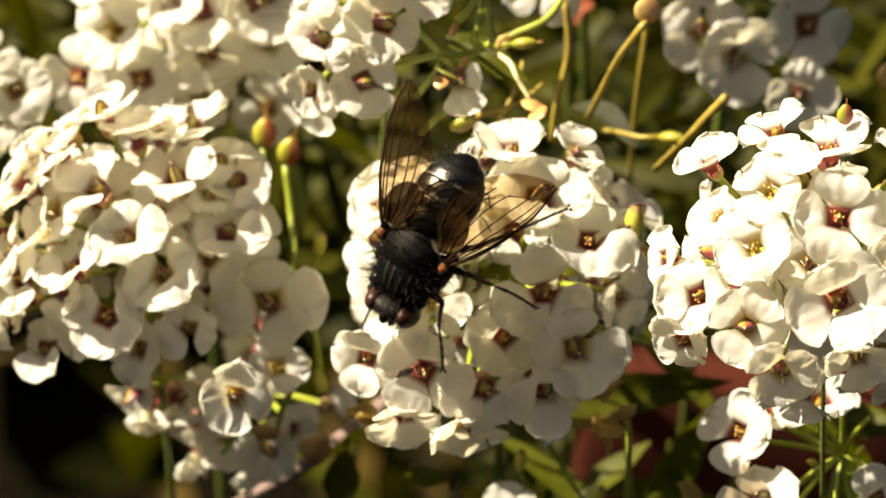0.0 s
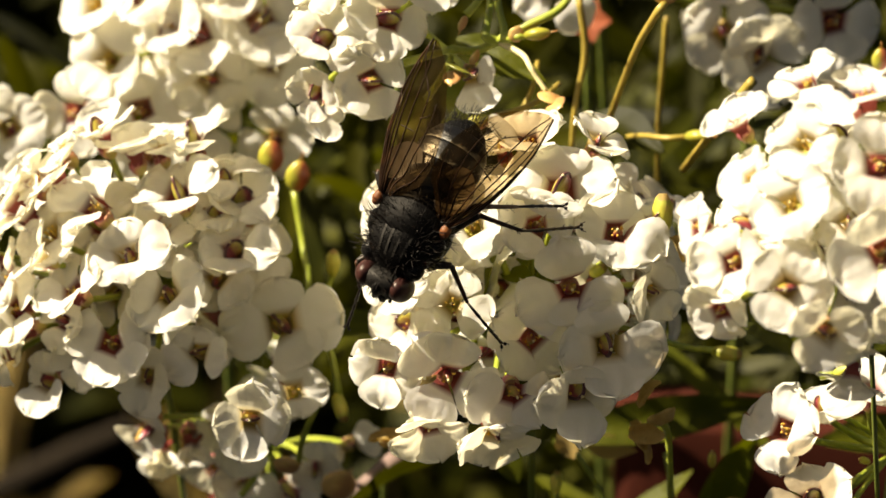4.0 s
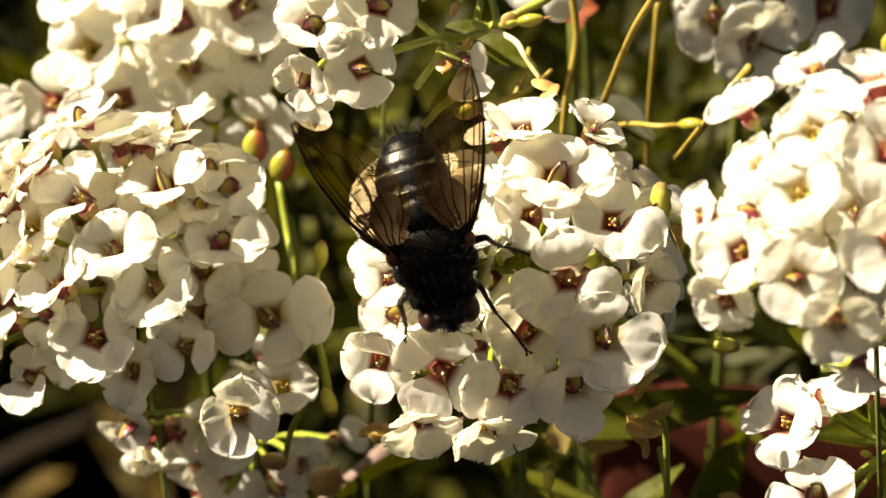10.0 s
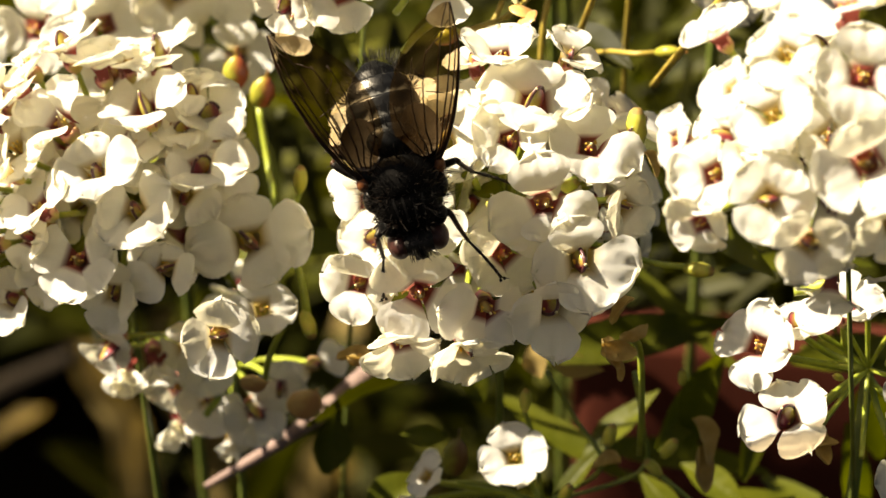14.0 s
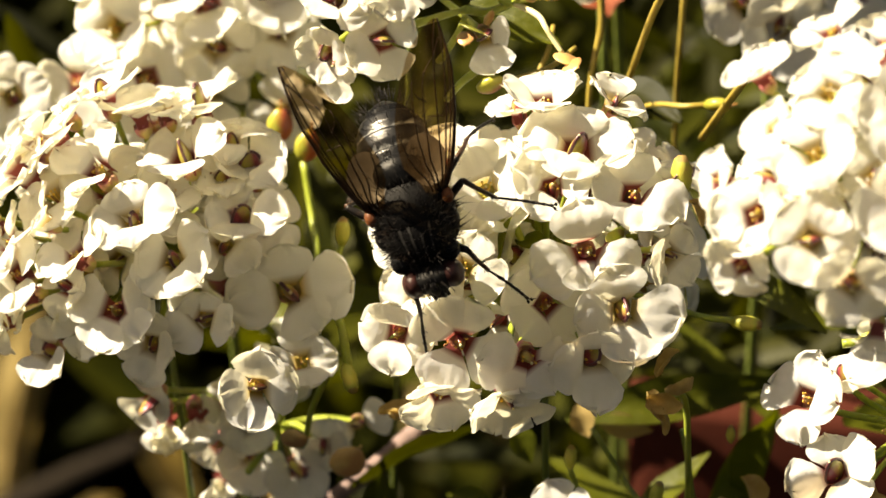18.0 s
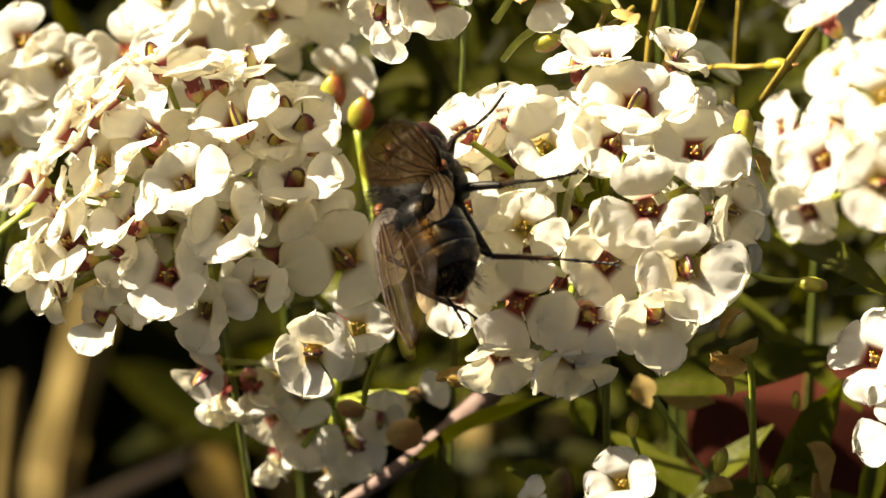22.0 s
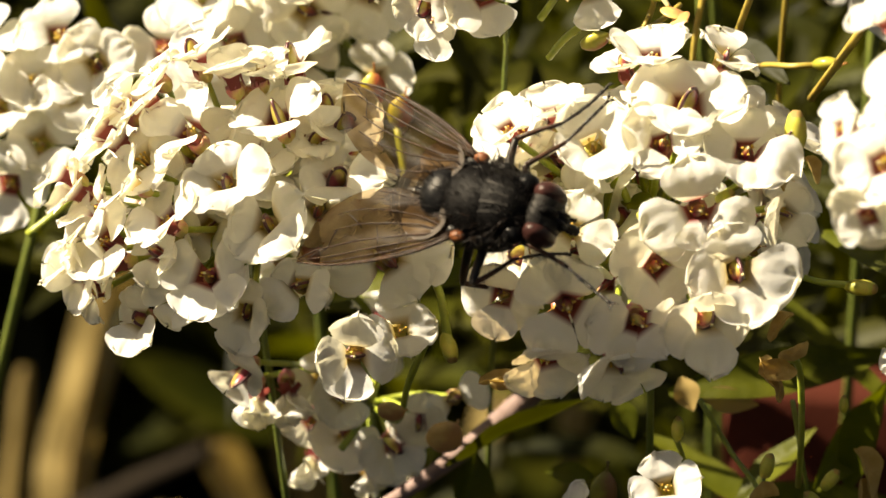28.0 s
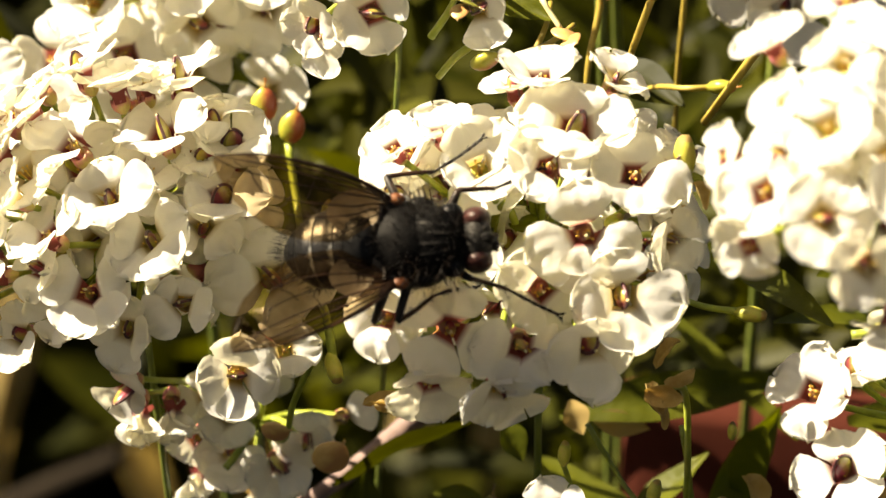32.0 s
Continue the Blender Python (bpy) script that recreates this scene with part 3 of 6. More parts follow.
def build_thicket(count, seed, box, long, wide, mat, name, label, keep):
    """Leaves past counting behind the flower heads, as one object."""
    g = random.Random(seed)
    verts, faces = [], []
    while len(faces) < count * 10:
        p = Vector([g.uniform(a, b) for a, b in box])
        if not keep(p):
            continue
        d = Vector((g.gauss(0, 0.7), g.gauss(-0.1, 0.5), g.gauss(0.55, 0.5))).normalized()
        s = d.cross(Vector((g.gauss(0, 0.6), g.gauss(-0.5, 0.5), 1))).normalized()
        n = s.cross(d)
        ln, wd, dr = long * g.uniform(0.5, 1.3), wide * g.uniform(0.6, 1.3), g.uniform(-0.1, 0.35)
        at = len(verts)
        for k in range(6):
            u = k / 5
            w = wd * (math.sin(math.pi * (0.05 + 0.93 * u)) ** 0.8)
            c = p + d * ln * u - Vector((0, 0, dr * ln * u * u))
            verts += [(c + s * w * e + n * w * 0.3 * abs(e)) * MM for e in (-1, 0, 1)]
            if k:
                o = at + 3 * k
                faces += [(o - 3, o - 2, o + 1, o), (o - 2, o - 1, o + 2, o + 1)]
    me = bpy.data.meshes.new(name)
    me.from_pydata(verts, [], faces)
    me.materials.append(mat)
    for f in me.polygons:
        f.use_smooth = True
    tagged(new(name, me), label, "leaves", kind="stuff")


def build_coral(x, y, z, size):
    """A small coral-red blossom behind the flower heads, on a thin stem."""
    ob = new("coral_blossom")
    ob.location = Vector((x, y, z)) * MM
    part("stem", tube([Vector((6, 30, SOIL_Z - 2 - z)) * MM, Vector((2, 8, -z * 0.4)) * MM, (0, 0, 0)], 0.35 * MM, 0.25 * MM, 7, 6, 0.1), STEM_DARK, ob, "thin green stem")
    for k in range(5):
        m = aim((0.1, -0.6, 0.6)) @ Matrix.Rotation(radians(72 * k), 4, "Z") @ Matrix.Rotation(radians(-25), 4, "Y")
        part("petal", leaf_sheet(size * MM, size * 0.42 * MM, 0.2, 0.2), CORAL, ob, "", m)
    tagged(ob, "small coral-red blossom on thin stem", "flower")


def dry_blade(label, wide, *pts, tip=0.35, mat=None):
    """A broad dry grass blade with a keel, from its tip down into the soil; millimetres."""
    top = Vector(pts[0])
    end = Vector(pts[-1])
    on = (end - Vector(pts[-2])) * 0.6
    line = smoothline([*(Vector(p) - top for p in pts), Vector((end.x + on.x, end.y + on.y, min(end.z - 6, SOIL_Z - 2))) - top], 6)
    ob = new("dry_blade")
    ob.location = top * MM
    count = len(line) - 1

    def fn(u, v):
        i = min(count, round(u * count))
        v = 2 * v - 1
        w = wide * 0.5 * min(1.0, tip + (1 - tip) * (u / 0.16) ** 0.6) * (1 - 0.25 * max(0.0, u - 0.6)) * (1 + 0.35 * noise.noise(Vector((i * 0.11, wide * 3, 5.0))))
        lean = 0.35 * noise.noise(Vector((i * 0.13, wide, 2.0)))
        p = line[i] + Vector((w * v + 0.35 * wide * noise.noise(Vector((i * 0.09, wide, 9.0))) * u, w * (0.30 * abs(v) + lean * v), w * 0.06 * noise.noise(Vector((v * 3, i * 0.3, wide)))))
        return p * MM

    part("blade", grid(fn, count, 8), mat or BLADE, ob)
    keel = [(line[round(k * count / 6)] - Vector((0, 0.06 * wide, 0))) * MM for k in range(7)]
    part("midrib", tube(keel, 0.045 * wide * MM, 0.07 * wide * MM, 6, 4), mat or BLADE, ob)
    return tagged(ob, label, "dry blade", "dry blades in the soil")


# ---- flower heads ----
LEFT = flower_head((-12.88, 8.24, 107.99), (-3.88, 38.24, -2), "dense domed head of white alyssum flowers", 0.16)
flower(LEFT, (-0.14, -6.08, 4.82), (-0.25, -0.54, 0.81), -3, 2.04, "dark", ((2, 1), (105, 0.88), (200, 0.98), (275, 0.75)))
flower(LEFT, (1.47, -6.42, 3.16), (-0.25, -0.68, 0.69), -3, 2.05, "dark", ((25, 1), (-48, 0.98), (228, 0.98), (165, 0.82)))
flower(LEFT, (4.11, -3.64, 3.55), (-0.11, -0.53, 0.84), 1, 1.98, "pod", ((-10, 1.1), (112, 1), (200, 0.8), (262, 0.92)))
flower(LEFT, (6.09, -3.94, 0.1), (0.08, -0.86, 0.5), 3, 2.64, "dark", ((8, 1.08), (-55, 0.85), (192, 0.98), (100, 0.75)))
flower(LEFT, (-3.98, -6.26, -1.38), (-0.53, -0.78, 0.33), -19, 1.74, "dark", ((92, 0.75), (248, 1), (-40, 1.05), (185, 0.55)))
flower(LEFT, (1.83, -2.82, 5.95), (-0.27, -0.19, 0.94), -1, 2.12, "pod", ((165, 1.02), (15, 1.02), (-95, 1.05), (90, 0.85)))
flower(LEFT, (4.37, -1.26, 4.75), (-0.02, -0.4, 0.92), 2, 1.9, "pod", ((40, 0.9), (140, 0.9), (-50, 1.05), (215, 1)))
flower(LEFT, (-0.99, -7.15, 1.22), (-0.33, -0.67, 0.66), -6, 2.1, "red", ((160, 1), (15, 0.82), (245, 1), (-50, 1)))
flower(LEFT, (-1.61, -4.56, 6.34), (-0.48, -0.1, 0.87), -3, 2.09, "red", ((150, 1), (205, 1), (48, 1), (255, 0.9)))
flower(LEFT, (-0.18, -1.51, 7.26), (-0.27, 0.2, 0.94), 12, 1.83, "red")
flower(LEFT, (-1.62, -0.75, 7.65), (-0.42, 0.33, 0.85), 4, 1.89, "pod")
flower(LEFT, (2.24, 0.11, 6.77), (-0.18, 0.19, 0.97), 4, 2.25, "pod")
flower(LEFT, (-2.55, -6.55, 3.38), (-0.67, -0.28, 0.68), -1, 1.85, "red")
flower(LEFT, (-3.93, -5.47, 4.53), (-0.84, 0.16, 0.52), 9, 1.57, "yellow")
flower(LEFT, (-4.84, -5.74, 1.02), (-0.97, -0.23, -0.01), 8, 1.59, "red")
flower(LEFT, (2.64, -6.56, 0.41), (-0.18, -0.83, 0.52), -0, 1.87, "dark", ((-20, 0.95), (215, 1), (80, 0.6), (150, 0.7)))
flower(LEFT, (0.48, -7.13, -0.51), (-0.26, -0.92, 0.29), 77, 1.68, "dark")
flower(LEFT, (-3.45, -2.84, 6.86), (-0.66, 0.28, 0.69), 9, 1.97, "red")
flower(LEFT, (-5.29, -3.19, 5.67), (-0.77, 0.22, 0.6), 18, 1.92, "red")
flower(LEFT, (-5.52, -4.89, 3.05), (-0.88, 0.12, 0.47), 7, 1.83, "red")
flower(LEFT, (-3.32, -1.31, 7.36), (-0.59, 0.31, 0.74), 7, 1.79, "red")
flower(LEFT, (0.86, -0.87, 7.11), (-0.22, 0.19, 0.96), 20, 1.74, "red")
flower(LEFT, (3.59, -0.73, 5.63), (-0.02, 0.21, 0.98), -1, 1.56, "dark")
flower(LEFT, (-6.99, -3.2, 3.7), (-0.84, 0.16, 0.52), 9, 1.84, "red")
flower(LEFT, (-6.83, -4.57, 0.27), (-0.91, -0.17, 0.39), -32, 1.7, "red")
flower(LEFT, (-5.20, -5.60, 1.86), (-0.63, -0.42, 0.65), 10, 1.88, "red")
flower(LEFT, (-6.24, -5.13, -0.02), (-0.81, -0.5, 0.31), 30, 1.76, "red")
flower(LEFT, (-6.12, -4.54, 1.92), (-0.78, -0.18, 0.6), 0, 1.75, "red")
flower(LEFT, (-3.62, -4.38, 4.96), (-0.53, -0.23, 0.81), 20, 1.92, "yellow")
flower(LEFT, (-4.72, -3.51, 5.28), (-0.61, -0.05, 0.79), 50, 1.84, "red")
flower(LEFT, (-6.49, -3.50, 3.06), (-0.78, -0.06, 0.62), 15, 1.76, "red")
flower(LEFT, (-3.10, -6.15, 1.63), (-0.44, -0.63, 0.64), 45, 1.42, "pod")
flower(LEFT, (-2.37, -6.58, -0.26), (-0.35, -0.85, 0.4), 45, 1.33, "dark")
flower(LEFT, (-5.88, -5.25, -0.62), (-0.81, -0.58, 0.03), 0, 1.44, "red")
flower(LEFT, (-4.41, -2.38, 6.36), (-0.53, 0.09, 0.85), 30, 1.84, "red")
flower(LEFT, (3.34, -3.88, 2.39), (-0.1, -0.67, 0.73), 40, 1.71, "dark")
flower(LEFT, (3.33, -1.98, 4.38), (-0.05, -0.35, 0.94), 20, 1.62, "pod")
pod(LEFT, (5.05, 7.37, 1.15), (0.05, 0.23, 0.97), 1.61, "green", 0)
pod(LEFT, (6.09, 8, -0.21), (0.23, 0.19, 0.95), 1.57, "green", 0)
twiglet(LEFT, 0.18, (5.05, 7.37, 1.15), (5.15, 6.26, -0.84), (5.36, 3.9, -2.43), (4.44, 1.17, -4.64))
twiglet(LEFT, 0.18, (6.09, 8, -0.21), (6.48, 6.69, -2.32), (6.79, 4.6, -3.48), (6.4, 2.54, -6.78))
bud(LEFT, (8.18, -0.23, 0.29), (0.05, 0.14, 0.99), 1.37, 1)
twiglet(LEFT, 0.15, (8.18, -0.23, 0.29), (7.87, -0.49, -0.57), (7.21, -0.49, -2.96), (0, 0, 0))
bud(LEFT, (8.43, -4.59, -3.23), (0.27, -0.82, -0.5), 1.48, 1)
twiglet(LEFT, 0.2, (8.55, -4.63, -3.5), (8.38, -4.17, -2.33), (8.06, -3.39, -1.52), (6.87, -0.79, -1.27), (0, 0, 0))

LOW = flower_head((-8.28, 14.58, 94.27), (-7.45, 54.58, -2), "small shaded head of white alyssum flowers", 0.2)
flower(LOW, (0.34, -15.56, 12.43), (0.02, -0.9, 0.43), 0, 1.89, "dark")
flower(LOW, (2.05, -12.39, 11.64), (0.22, -0.78, 0.59), 27, 1.58, "yellow")
flower(LOW, (-4.75, -9.19, 7.55), (-0.50, -0.84, -0.20), 0, 1.87, "pod", ((200, 1.1), (40, 0.7), (300, 0.5)))
flower(LOW, (-4.51, -7.07, 5.25), (0.01, -0.88, -0.47), 0, 1.81, "red", 4, -1)
flower(LOW, (-3.23, -6.15, 4.79), (0.11, -0.87, -0.47), 20, 1.83, "red", 4, -1)
flower(LOW, (-0.93, -4.59, 1.47), (-0.09, -1.00, 0.02), 10, 1.81, "dark", ((80, 0.9), (170, 0.9), (250, 1), (330, 1)))
flower(LOW, (1.20, -4.82, 1.01), (0.22, -0.97, 0.12), 0, 1.89, "pod", ((45, 0.9), (200, 0.9), (280, 1), (330, 0.9)))
flower(LOW, (3.97, -2.89, 2.14), (0.12, -0.90, 0.43), 20, 1.67, "dark", ((10, 1), (190, 1)))
flower(LOW, (-2.32, -3.47, -0.47), (-0.20, -0.92, -0.33), 0, 1.68, "red", 3, -1)
flower(LOW, (-0.94, -5.49, 3.85), (0.02, -0.97, 0.24), 45, 1.54, "dark")
flower(LOW, (-2.44, -4.35, 1.93), (-0.09, -0.99, -0.10), 30, 1.56, "red")
flower(LOW, (0.10, -3.83, -1.17), (0.11, -0.96, -0.24), 0, 1.53, "dark", 3, -1)
flower(LOW, (2.34, -4.28, 1.85), (0.22, -0.95, 0.21), 10, 1.51, "pod")
flower(LOW, (-1.93, -5.05, 4.61), (-0.08, -0.97, 0.24), 15, 1.34, "yellow")
pod(LOW, (3.13, -6.88, 2.01), (0.58, 0.01, 0.81), 1.74, "tan", 0)
pod(LOW, (0.93, -10.82, 6.56), (0.94, -0.22, 0.26), 1.24, "tan", 0)
scrap(LOW, (5.26, -12.34, 9.33), (0.93, -0.32, -0.17), 1.64, 0)
scrap(LOW, (6.66, -12.73, 9.15), (-0.96, -0.14, 0.22), 1.05, 0)
twiglet(LOW, 0.17, (-0.94, -6.84, 2.07), (-0.25, -5.36, 2.28), (0, 0, 0))
twiglet(LOW, 0.16, (3.26, -10.46, 10.38), (2.21, -9.16, 7.05), (1.59, -7.16, 3.74), (0, 0, 0))

CENTRE = flower_head((4.13, 4.66, 108.78), (3.71, 44.66, -2), "open head of white alyssum flowers, a fly upon it", 0.16)
flower(CENTRE, (1.48, -7.21, 5.45), (0.11, -0.88, 0.46), 4, 2.24, "red", ((105, 1.05), (205, 1), (-25, 1), (-85, 0.75)))
flower(CENTRE, (2.92, -8.42, 3.5), (0.28, -0.92, 0.27), 12, 2.34, "dark", ((188, 0.85), (100, 0.8), (-5, 1.1), (-88, 1)))
flower(CENTRE, (1.7, -9.62, 2.13), (0.34, -0.94, 0.05), 19, 2.19, "dark", ((-20, 1), (-95, 1), (178, 0.9), (80, 0.6)))
flower(CENTRE, (-0.86, -9.68, 1.98), (0.32, -0.95, 0.05), 12, 2.1, "red", ((175, 1), (0, 0.72), (-112, 0.95), (-50, 0.85)))
flower(CENTRE, (-3.58, -8.95, 2.26), (0.04, -0.96, 0.29), 2, 2.2, "red", ((128, 1), (80, 0.9), (-28, 0.92), (238, 1)))
flower(CENTRE, (0.08, -5.35, 7.35), (0.06, -0.62, 0.79), 1, 1.93, "red", ((160, 1.02), (238, 0.9), (8, 1), (110, 0.8)))
flower(CENTRE, (3.36, -5.26, 6.97), (0.16, -0.65, 0.75), 3, 2.07, "red", ((95, 0.85), (-25, 1.1), (-98, 0.95), (168, 0.9)))
flower(CENTRE, (4.76, -6.37, 4.87), (0.5, -0.85, 0.19), 12, 1.75, "dark", ((60, 0.8), (-40, 1), (190, 0.9), (120, 0.5)))
flower(CENTRE, (1.09, -4.16, 8.33), (0.06, -0.48, 0.88), 1, 2.31, "pod", ((165, 1.05), (5, 1.05), (-110, 0.85), (95, 0.85)))
flower(CENTRE, (-6.09, -7.83, 2.02), (-0.36, -0.9, 0.25), 70, 1.76, "red")
flower(CENTRE, (-1.65, -9.97, 0.35), (0.31, -0.89, -0.33), 18, 2.11, "dark", ((170, 0.92), (-55, 1.05), (-110, 0.8), (80, 0.5)))
flower(CENTRE, (-4.41, -9.25, 0.13), (0.08, -0.92, -0.38), 20, 1.75, "red")
flower(CENTRE, (-5.68, -6.17, 4.88), (-0.29, -0.63, 0.72), 3, 1.52, "red")
flower(CENTRE, (-0.21, -2.11, 9.29), (-0.04, -0.05, 1), -0, 1.96, "red")
flower(CENTRE, (2.64, -1.93, 9.29), (0.31, -0.03, 0.95), 13, 1.63, "dark")
flower(CENTRE, (-2.56, -5.01, 7.06), (-0.04, -0.62, 0.79), 27, 1.85, "yellow")
flower(CENTRE, (-0.12, -7.13, 2.94), (0.2, -0.92, 0.34), 52, 1.99, "red")
flower(CENTRE, (-3.43, -5.95, 3.89), (-0.1, -0.79, 0.61), 57, 1.72, "yellow")
flower(CENTRE, (-1.23, -1.29, 8.47), (-0.2, -0.05, 0.98), -0, 1.36, "pod")
flower(CENTRE, (-5.84, -2.91, 6.63), (-0.4, -0.41, 0.82), 20, 1.54, "red")
flower(CENTRE, (-4.09, -1.36, 6.51), (-0.21, -0.17, 0.96), 6, 1.47, "red")
flower(CENTRE, (5.06, -4.33, 6.88), (0.1, -0.46, 0.88), 106, 1.44, "pod", 2, 1)
bud(CENTRE, (5.34, -4.46, 6.55), (-0, 0.14, 0.99), 1.86, 1)
bud(CENTRE, (7.94, -1.73, -1.26), (0.89, -0.44, 0.14), 1.46, 1)
twiglet(CENTRE, 0.15, (7.99, -1.71, -1.21), (6.52, -1.7, -0.99), (4.01, -2.45, 0.42), (0, 0, 0))
scrap(CENTRE, (4.31, -6.55, -0.72), (0.84, 0.05, 0.54), 1.46, 0)
scrap(CENTRE, (4.11, -6.7, -2.04), (0.96, -0.29, 0.03), 1.56, 60)
scrap(CENTRE, (4.96, -6.64, -2.38), (-0.14, -0.74, -0.66), 1.23, 120)
scrap(CENTRE, (4.13, -6.32, -1.87), (0.49, -0.71, -0.51), 1.42, 0)
scrap(CENTRE, (4.94, -6.51, -1.74), (0.74, 0.12, 0.66), 1.23, 200)
twiglet(CENTRE, 0.17, (4.96, -6.23, -1.94), (5.73, -5.69, -2.6), (6.02, -5.08, -5.96), (6.32, -1.59, -11.23))
scrap(CENTRE, (5.57, -4.6, 6.22), (0.6, -0.65, -0.47), 1.16, 0)
leaf(CENTRE, (-2.01, -2.43, 1.54), (0.06, -0.21, 0.98), 3.31, 0.62, 0.1, 0)
leaf(CENTRE, (-1.29, -1.67, 2.76), (0.62, -0.72, 0.32), 2.22, 0.53, 0.1, 0)
twiglet(CENTRE, 0.17, (-1.3, -1.9, 3.47), (-0.55, -1.81, 1.44), (0, 0, 0))
twiglet(CENTRE, 0.14, (-1.77, -2.93, 0.73), (-0.81, -1.92, 2.35))

RIGHT = flower_head((16.88, -8.24, 119.59), (40.88, 39.76, -2), "soft round head of white alyssum flowers", 0.1)
flower(RIGHT, (-0.61, -8.88, 5.45), (-0.02, -0.85, 0.53), 31, 2.18, "red")
flower(RIGHT, (-0.67, -6.36, 7.49), (0.03, -0.76, 0.65), 82, 1.97, "red")
flower(RIGHT, (-3.67, -5.88, 5.55), (-0.32, -0.57, 0.76), 14, 1.75, "yellow")
flower(RIGHT, (-3.11, -4.22, 7.15), (-0.32, -0.42, 0.85), 46, 1.57, "yellow")
flower(RIGHT, (-5.6, -5.54, 2.91), (-0.61, -0.62, 0.49), -5, 1.71, "red")
flower(RIGHT, (-0.94, -3.3, 8.6), (-0.03, 0, 1), 17, 2, "red")
flower(RIGHT, (1.56, -7.74, 6.15), (0.28, -0.81, 0.51), 31, 1.67, "dark")
flower(RIGHT, (2.51, -5.83, 7.31), (0.43, -0.59, 0.68), 79, 1.49, "dark")
flower(RIGHT, (2.92, -8.5, 4.53), (0.29, -0.93, 0.23), 25, 1.65, "dark")
flower(RIGHT, (-4.87, -3.55, 5.3), (-0.62, -0.26, 0.74), -6, 1.41, "yellow")
flower(RIGHT, (-5.24, -1.05, 6.18), (-0.52, 0.03, 0.85), 0, 1.54, "red")
flower(RIGHT, (-2.86, -1.62, 8.21), (-0.23, 0.1, 0.97), 9, 1.59, "red")
flower(RIGHT, (2.08, -3.41, 8.76), (0.27, 0.08, 0.96), -1, 1.57, "pod")
flower(RIGHT, (-6.81, -2.97, 2.88), (-0.81, -0.37, 0.45), -19, 1.43, "red")
flower(RIGHT, (-6.08, -6.22, 1.24), (-0.6, -0.8, 0.01), 4, 1.45, "red")
flower(RIGHT, (0.19, -9.94, 3.64), (0.1, -0.99, 0.04), 7, 1.47, "dark")
flower(RIGHT, (-2.57, -9.61, 2.55), (-0, -0.99, 0.15), 44, 1.62, "dark")
flower(RIGHT, (-3.91, -7.98, 3.33), (-0.16, -0.89, 0.43), 46, 1.74, "dark")
flower(RIGHT, (4.17, -6.78, 5.72), (0.59, -0.68, 0.44), 22, 1.49, "red")
flower(RIGHT, (4.29, -3.94, 7.74), (0.58, -0.26, 0.77), 7, 1.43, "red")
pod(RIGHT, (-0.39, -2.88, 9.5), (0.02, 0.25, 0.97), 0.87, "green", 0)

UPPER = flower_head((-1.66, 13.48, 118.56), (-15.66, 55.48, -2), "small head of white alyssum flowers and pods", 0.12)
flower(UPPER, (-1.11, -7, 0.5), (-0.01, -0.9, 0.44), 31, 1.85, "pod")
flower(UPPER, (-3.07, -6.18, 1.99), (-0.22, -0.59, 0.78), 52, 1.85, "pod")
flower(UPPER, (-0.34, -5.9, 2.86), (0.08, -0.72, 0.69), 84, 1.95, "pod")
flower(UPPER, (-1.17, -4.15, 4.92), (-0.03, -0.23, 0.97), 7, 1.95, "yellow")
flower(UPPER, (2.21, -3.73, 4.5), (0.28, -0.61, 0.74), 27, 1.48, "dark")
flower(UPPER, (-3.42, -6.85, -0.09), (-0.4, -0.91, 0.09), 60, 1.38, "pod")
flower(UPPER, (-3.13, -4.9, 3.85), (-0.43, -0.2, 0.88), -3, 1.52, "red")
flower(UPPER, (-1.96, -3.16, 5.64), (-0.23, 0.15, 0.96), 1, 1.48, "pod")
flower(UPPER, (0.67, -2.98, 5.61), (0.17, 0.04, 0.98), 18, 1.53, "red")
flower(UPPER, (1.12, -4.79, 3.91), (0.38, -0.58, 0.73), 19, 1.57, "red")
twiglet(UPPER, 0.19, (0.25, -5.91, 0.73), (1.28, -5.74, 0.98), (2.32, -6.02, 1.45))
twiglet(UPPER, 0.17, (1.22, -5.04, -1.52), (1.88, -5.38, -0.27), (2.33, -5.75, 0.95))
twiglet(UPPER, 0.2, (4.35, -4.50, 1.01), (3.80, -4.36, 1.20), (3.96, -3.36, 1.77), (4.15, -0.94, 2.60))
twiglet(UPPER, 0.2, (4.35, -4.50, 1.01), (4.62, -4.28, 1.32), (4.40, -3.27, 1.89), (4.15, -0.94, 2.60))
twiglet(UPPER, 0.19, (2.96, -4.71, 2.44), (3.47, -4.38, 2.92), (3.96, -2.11, 2.68))
twiglet(UPPER, 0.2, (2.32, -6.02, 1.45), (3.32, -4.73, 0.68), (4.35, -4.50, 1.01), (5.08, -5.27, 1.65), (5.46, -5.25, 1.68))
twiglet(UPPER, 0.22, (4.35, -4.50, 1.01), (5.40, -4.60, 1.73), (6.95, -4.15, 2.38), (7.81, -3.05, 3.09))
twiglet(UPPER, 0.14, (4.35, -4.50, 1.01), (5.37, -5.71, 1.03), (5.69, -6.44, 0.85), (5.96, -6.70, 0.48), (6.40, -7.07, -0.04), mat=STIGMA)
twiglet(UPPER, 0.2, (3.79, -4.38, 0.30), (3.87, -5.06, -0.67), (2.91, -6.09, -1.28), (2.17, -6.44, -1.77), (1.55, -5.97, -2.85))
twiglet(UPPER, 0.15, (4.04, -3.78, -3.19), (5.02, -3.60, -2.94), (6.05, -3.36, -2.60), (7.09, -2.01, -2.41), mat=STEM_OCHRE)
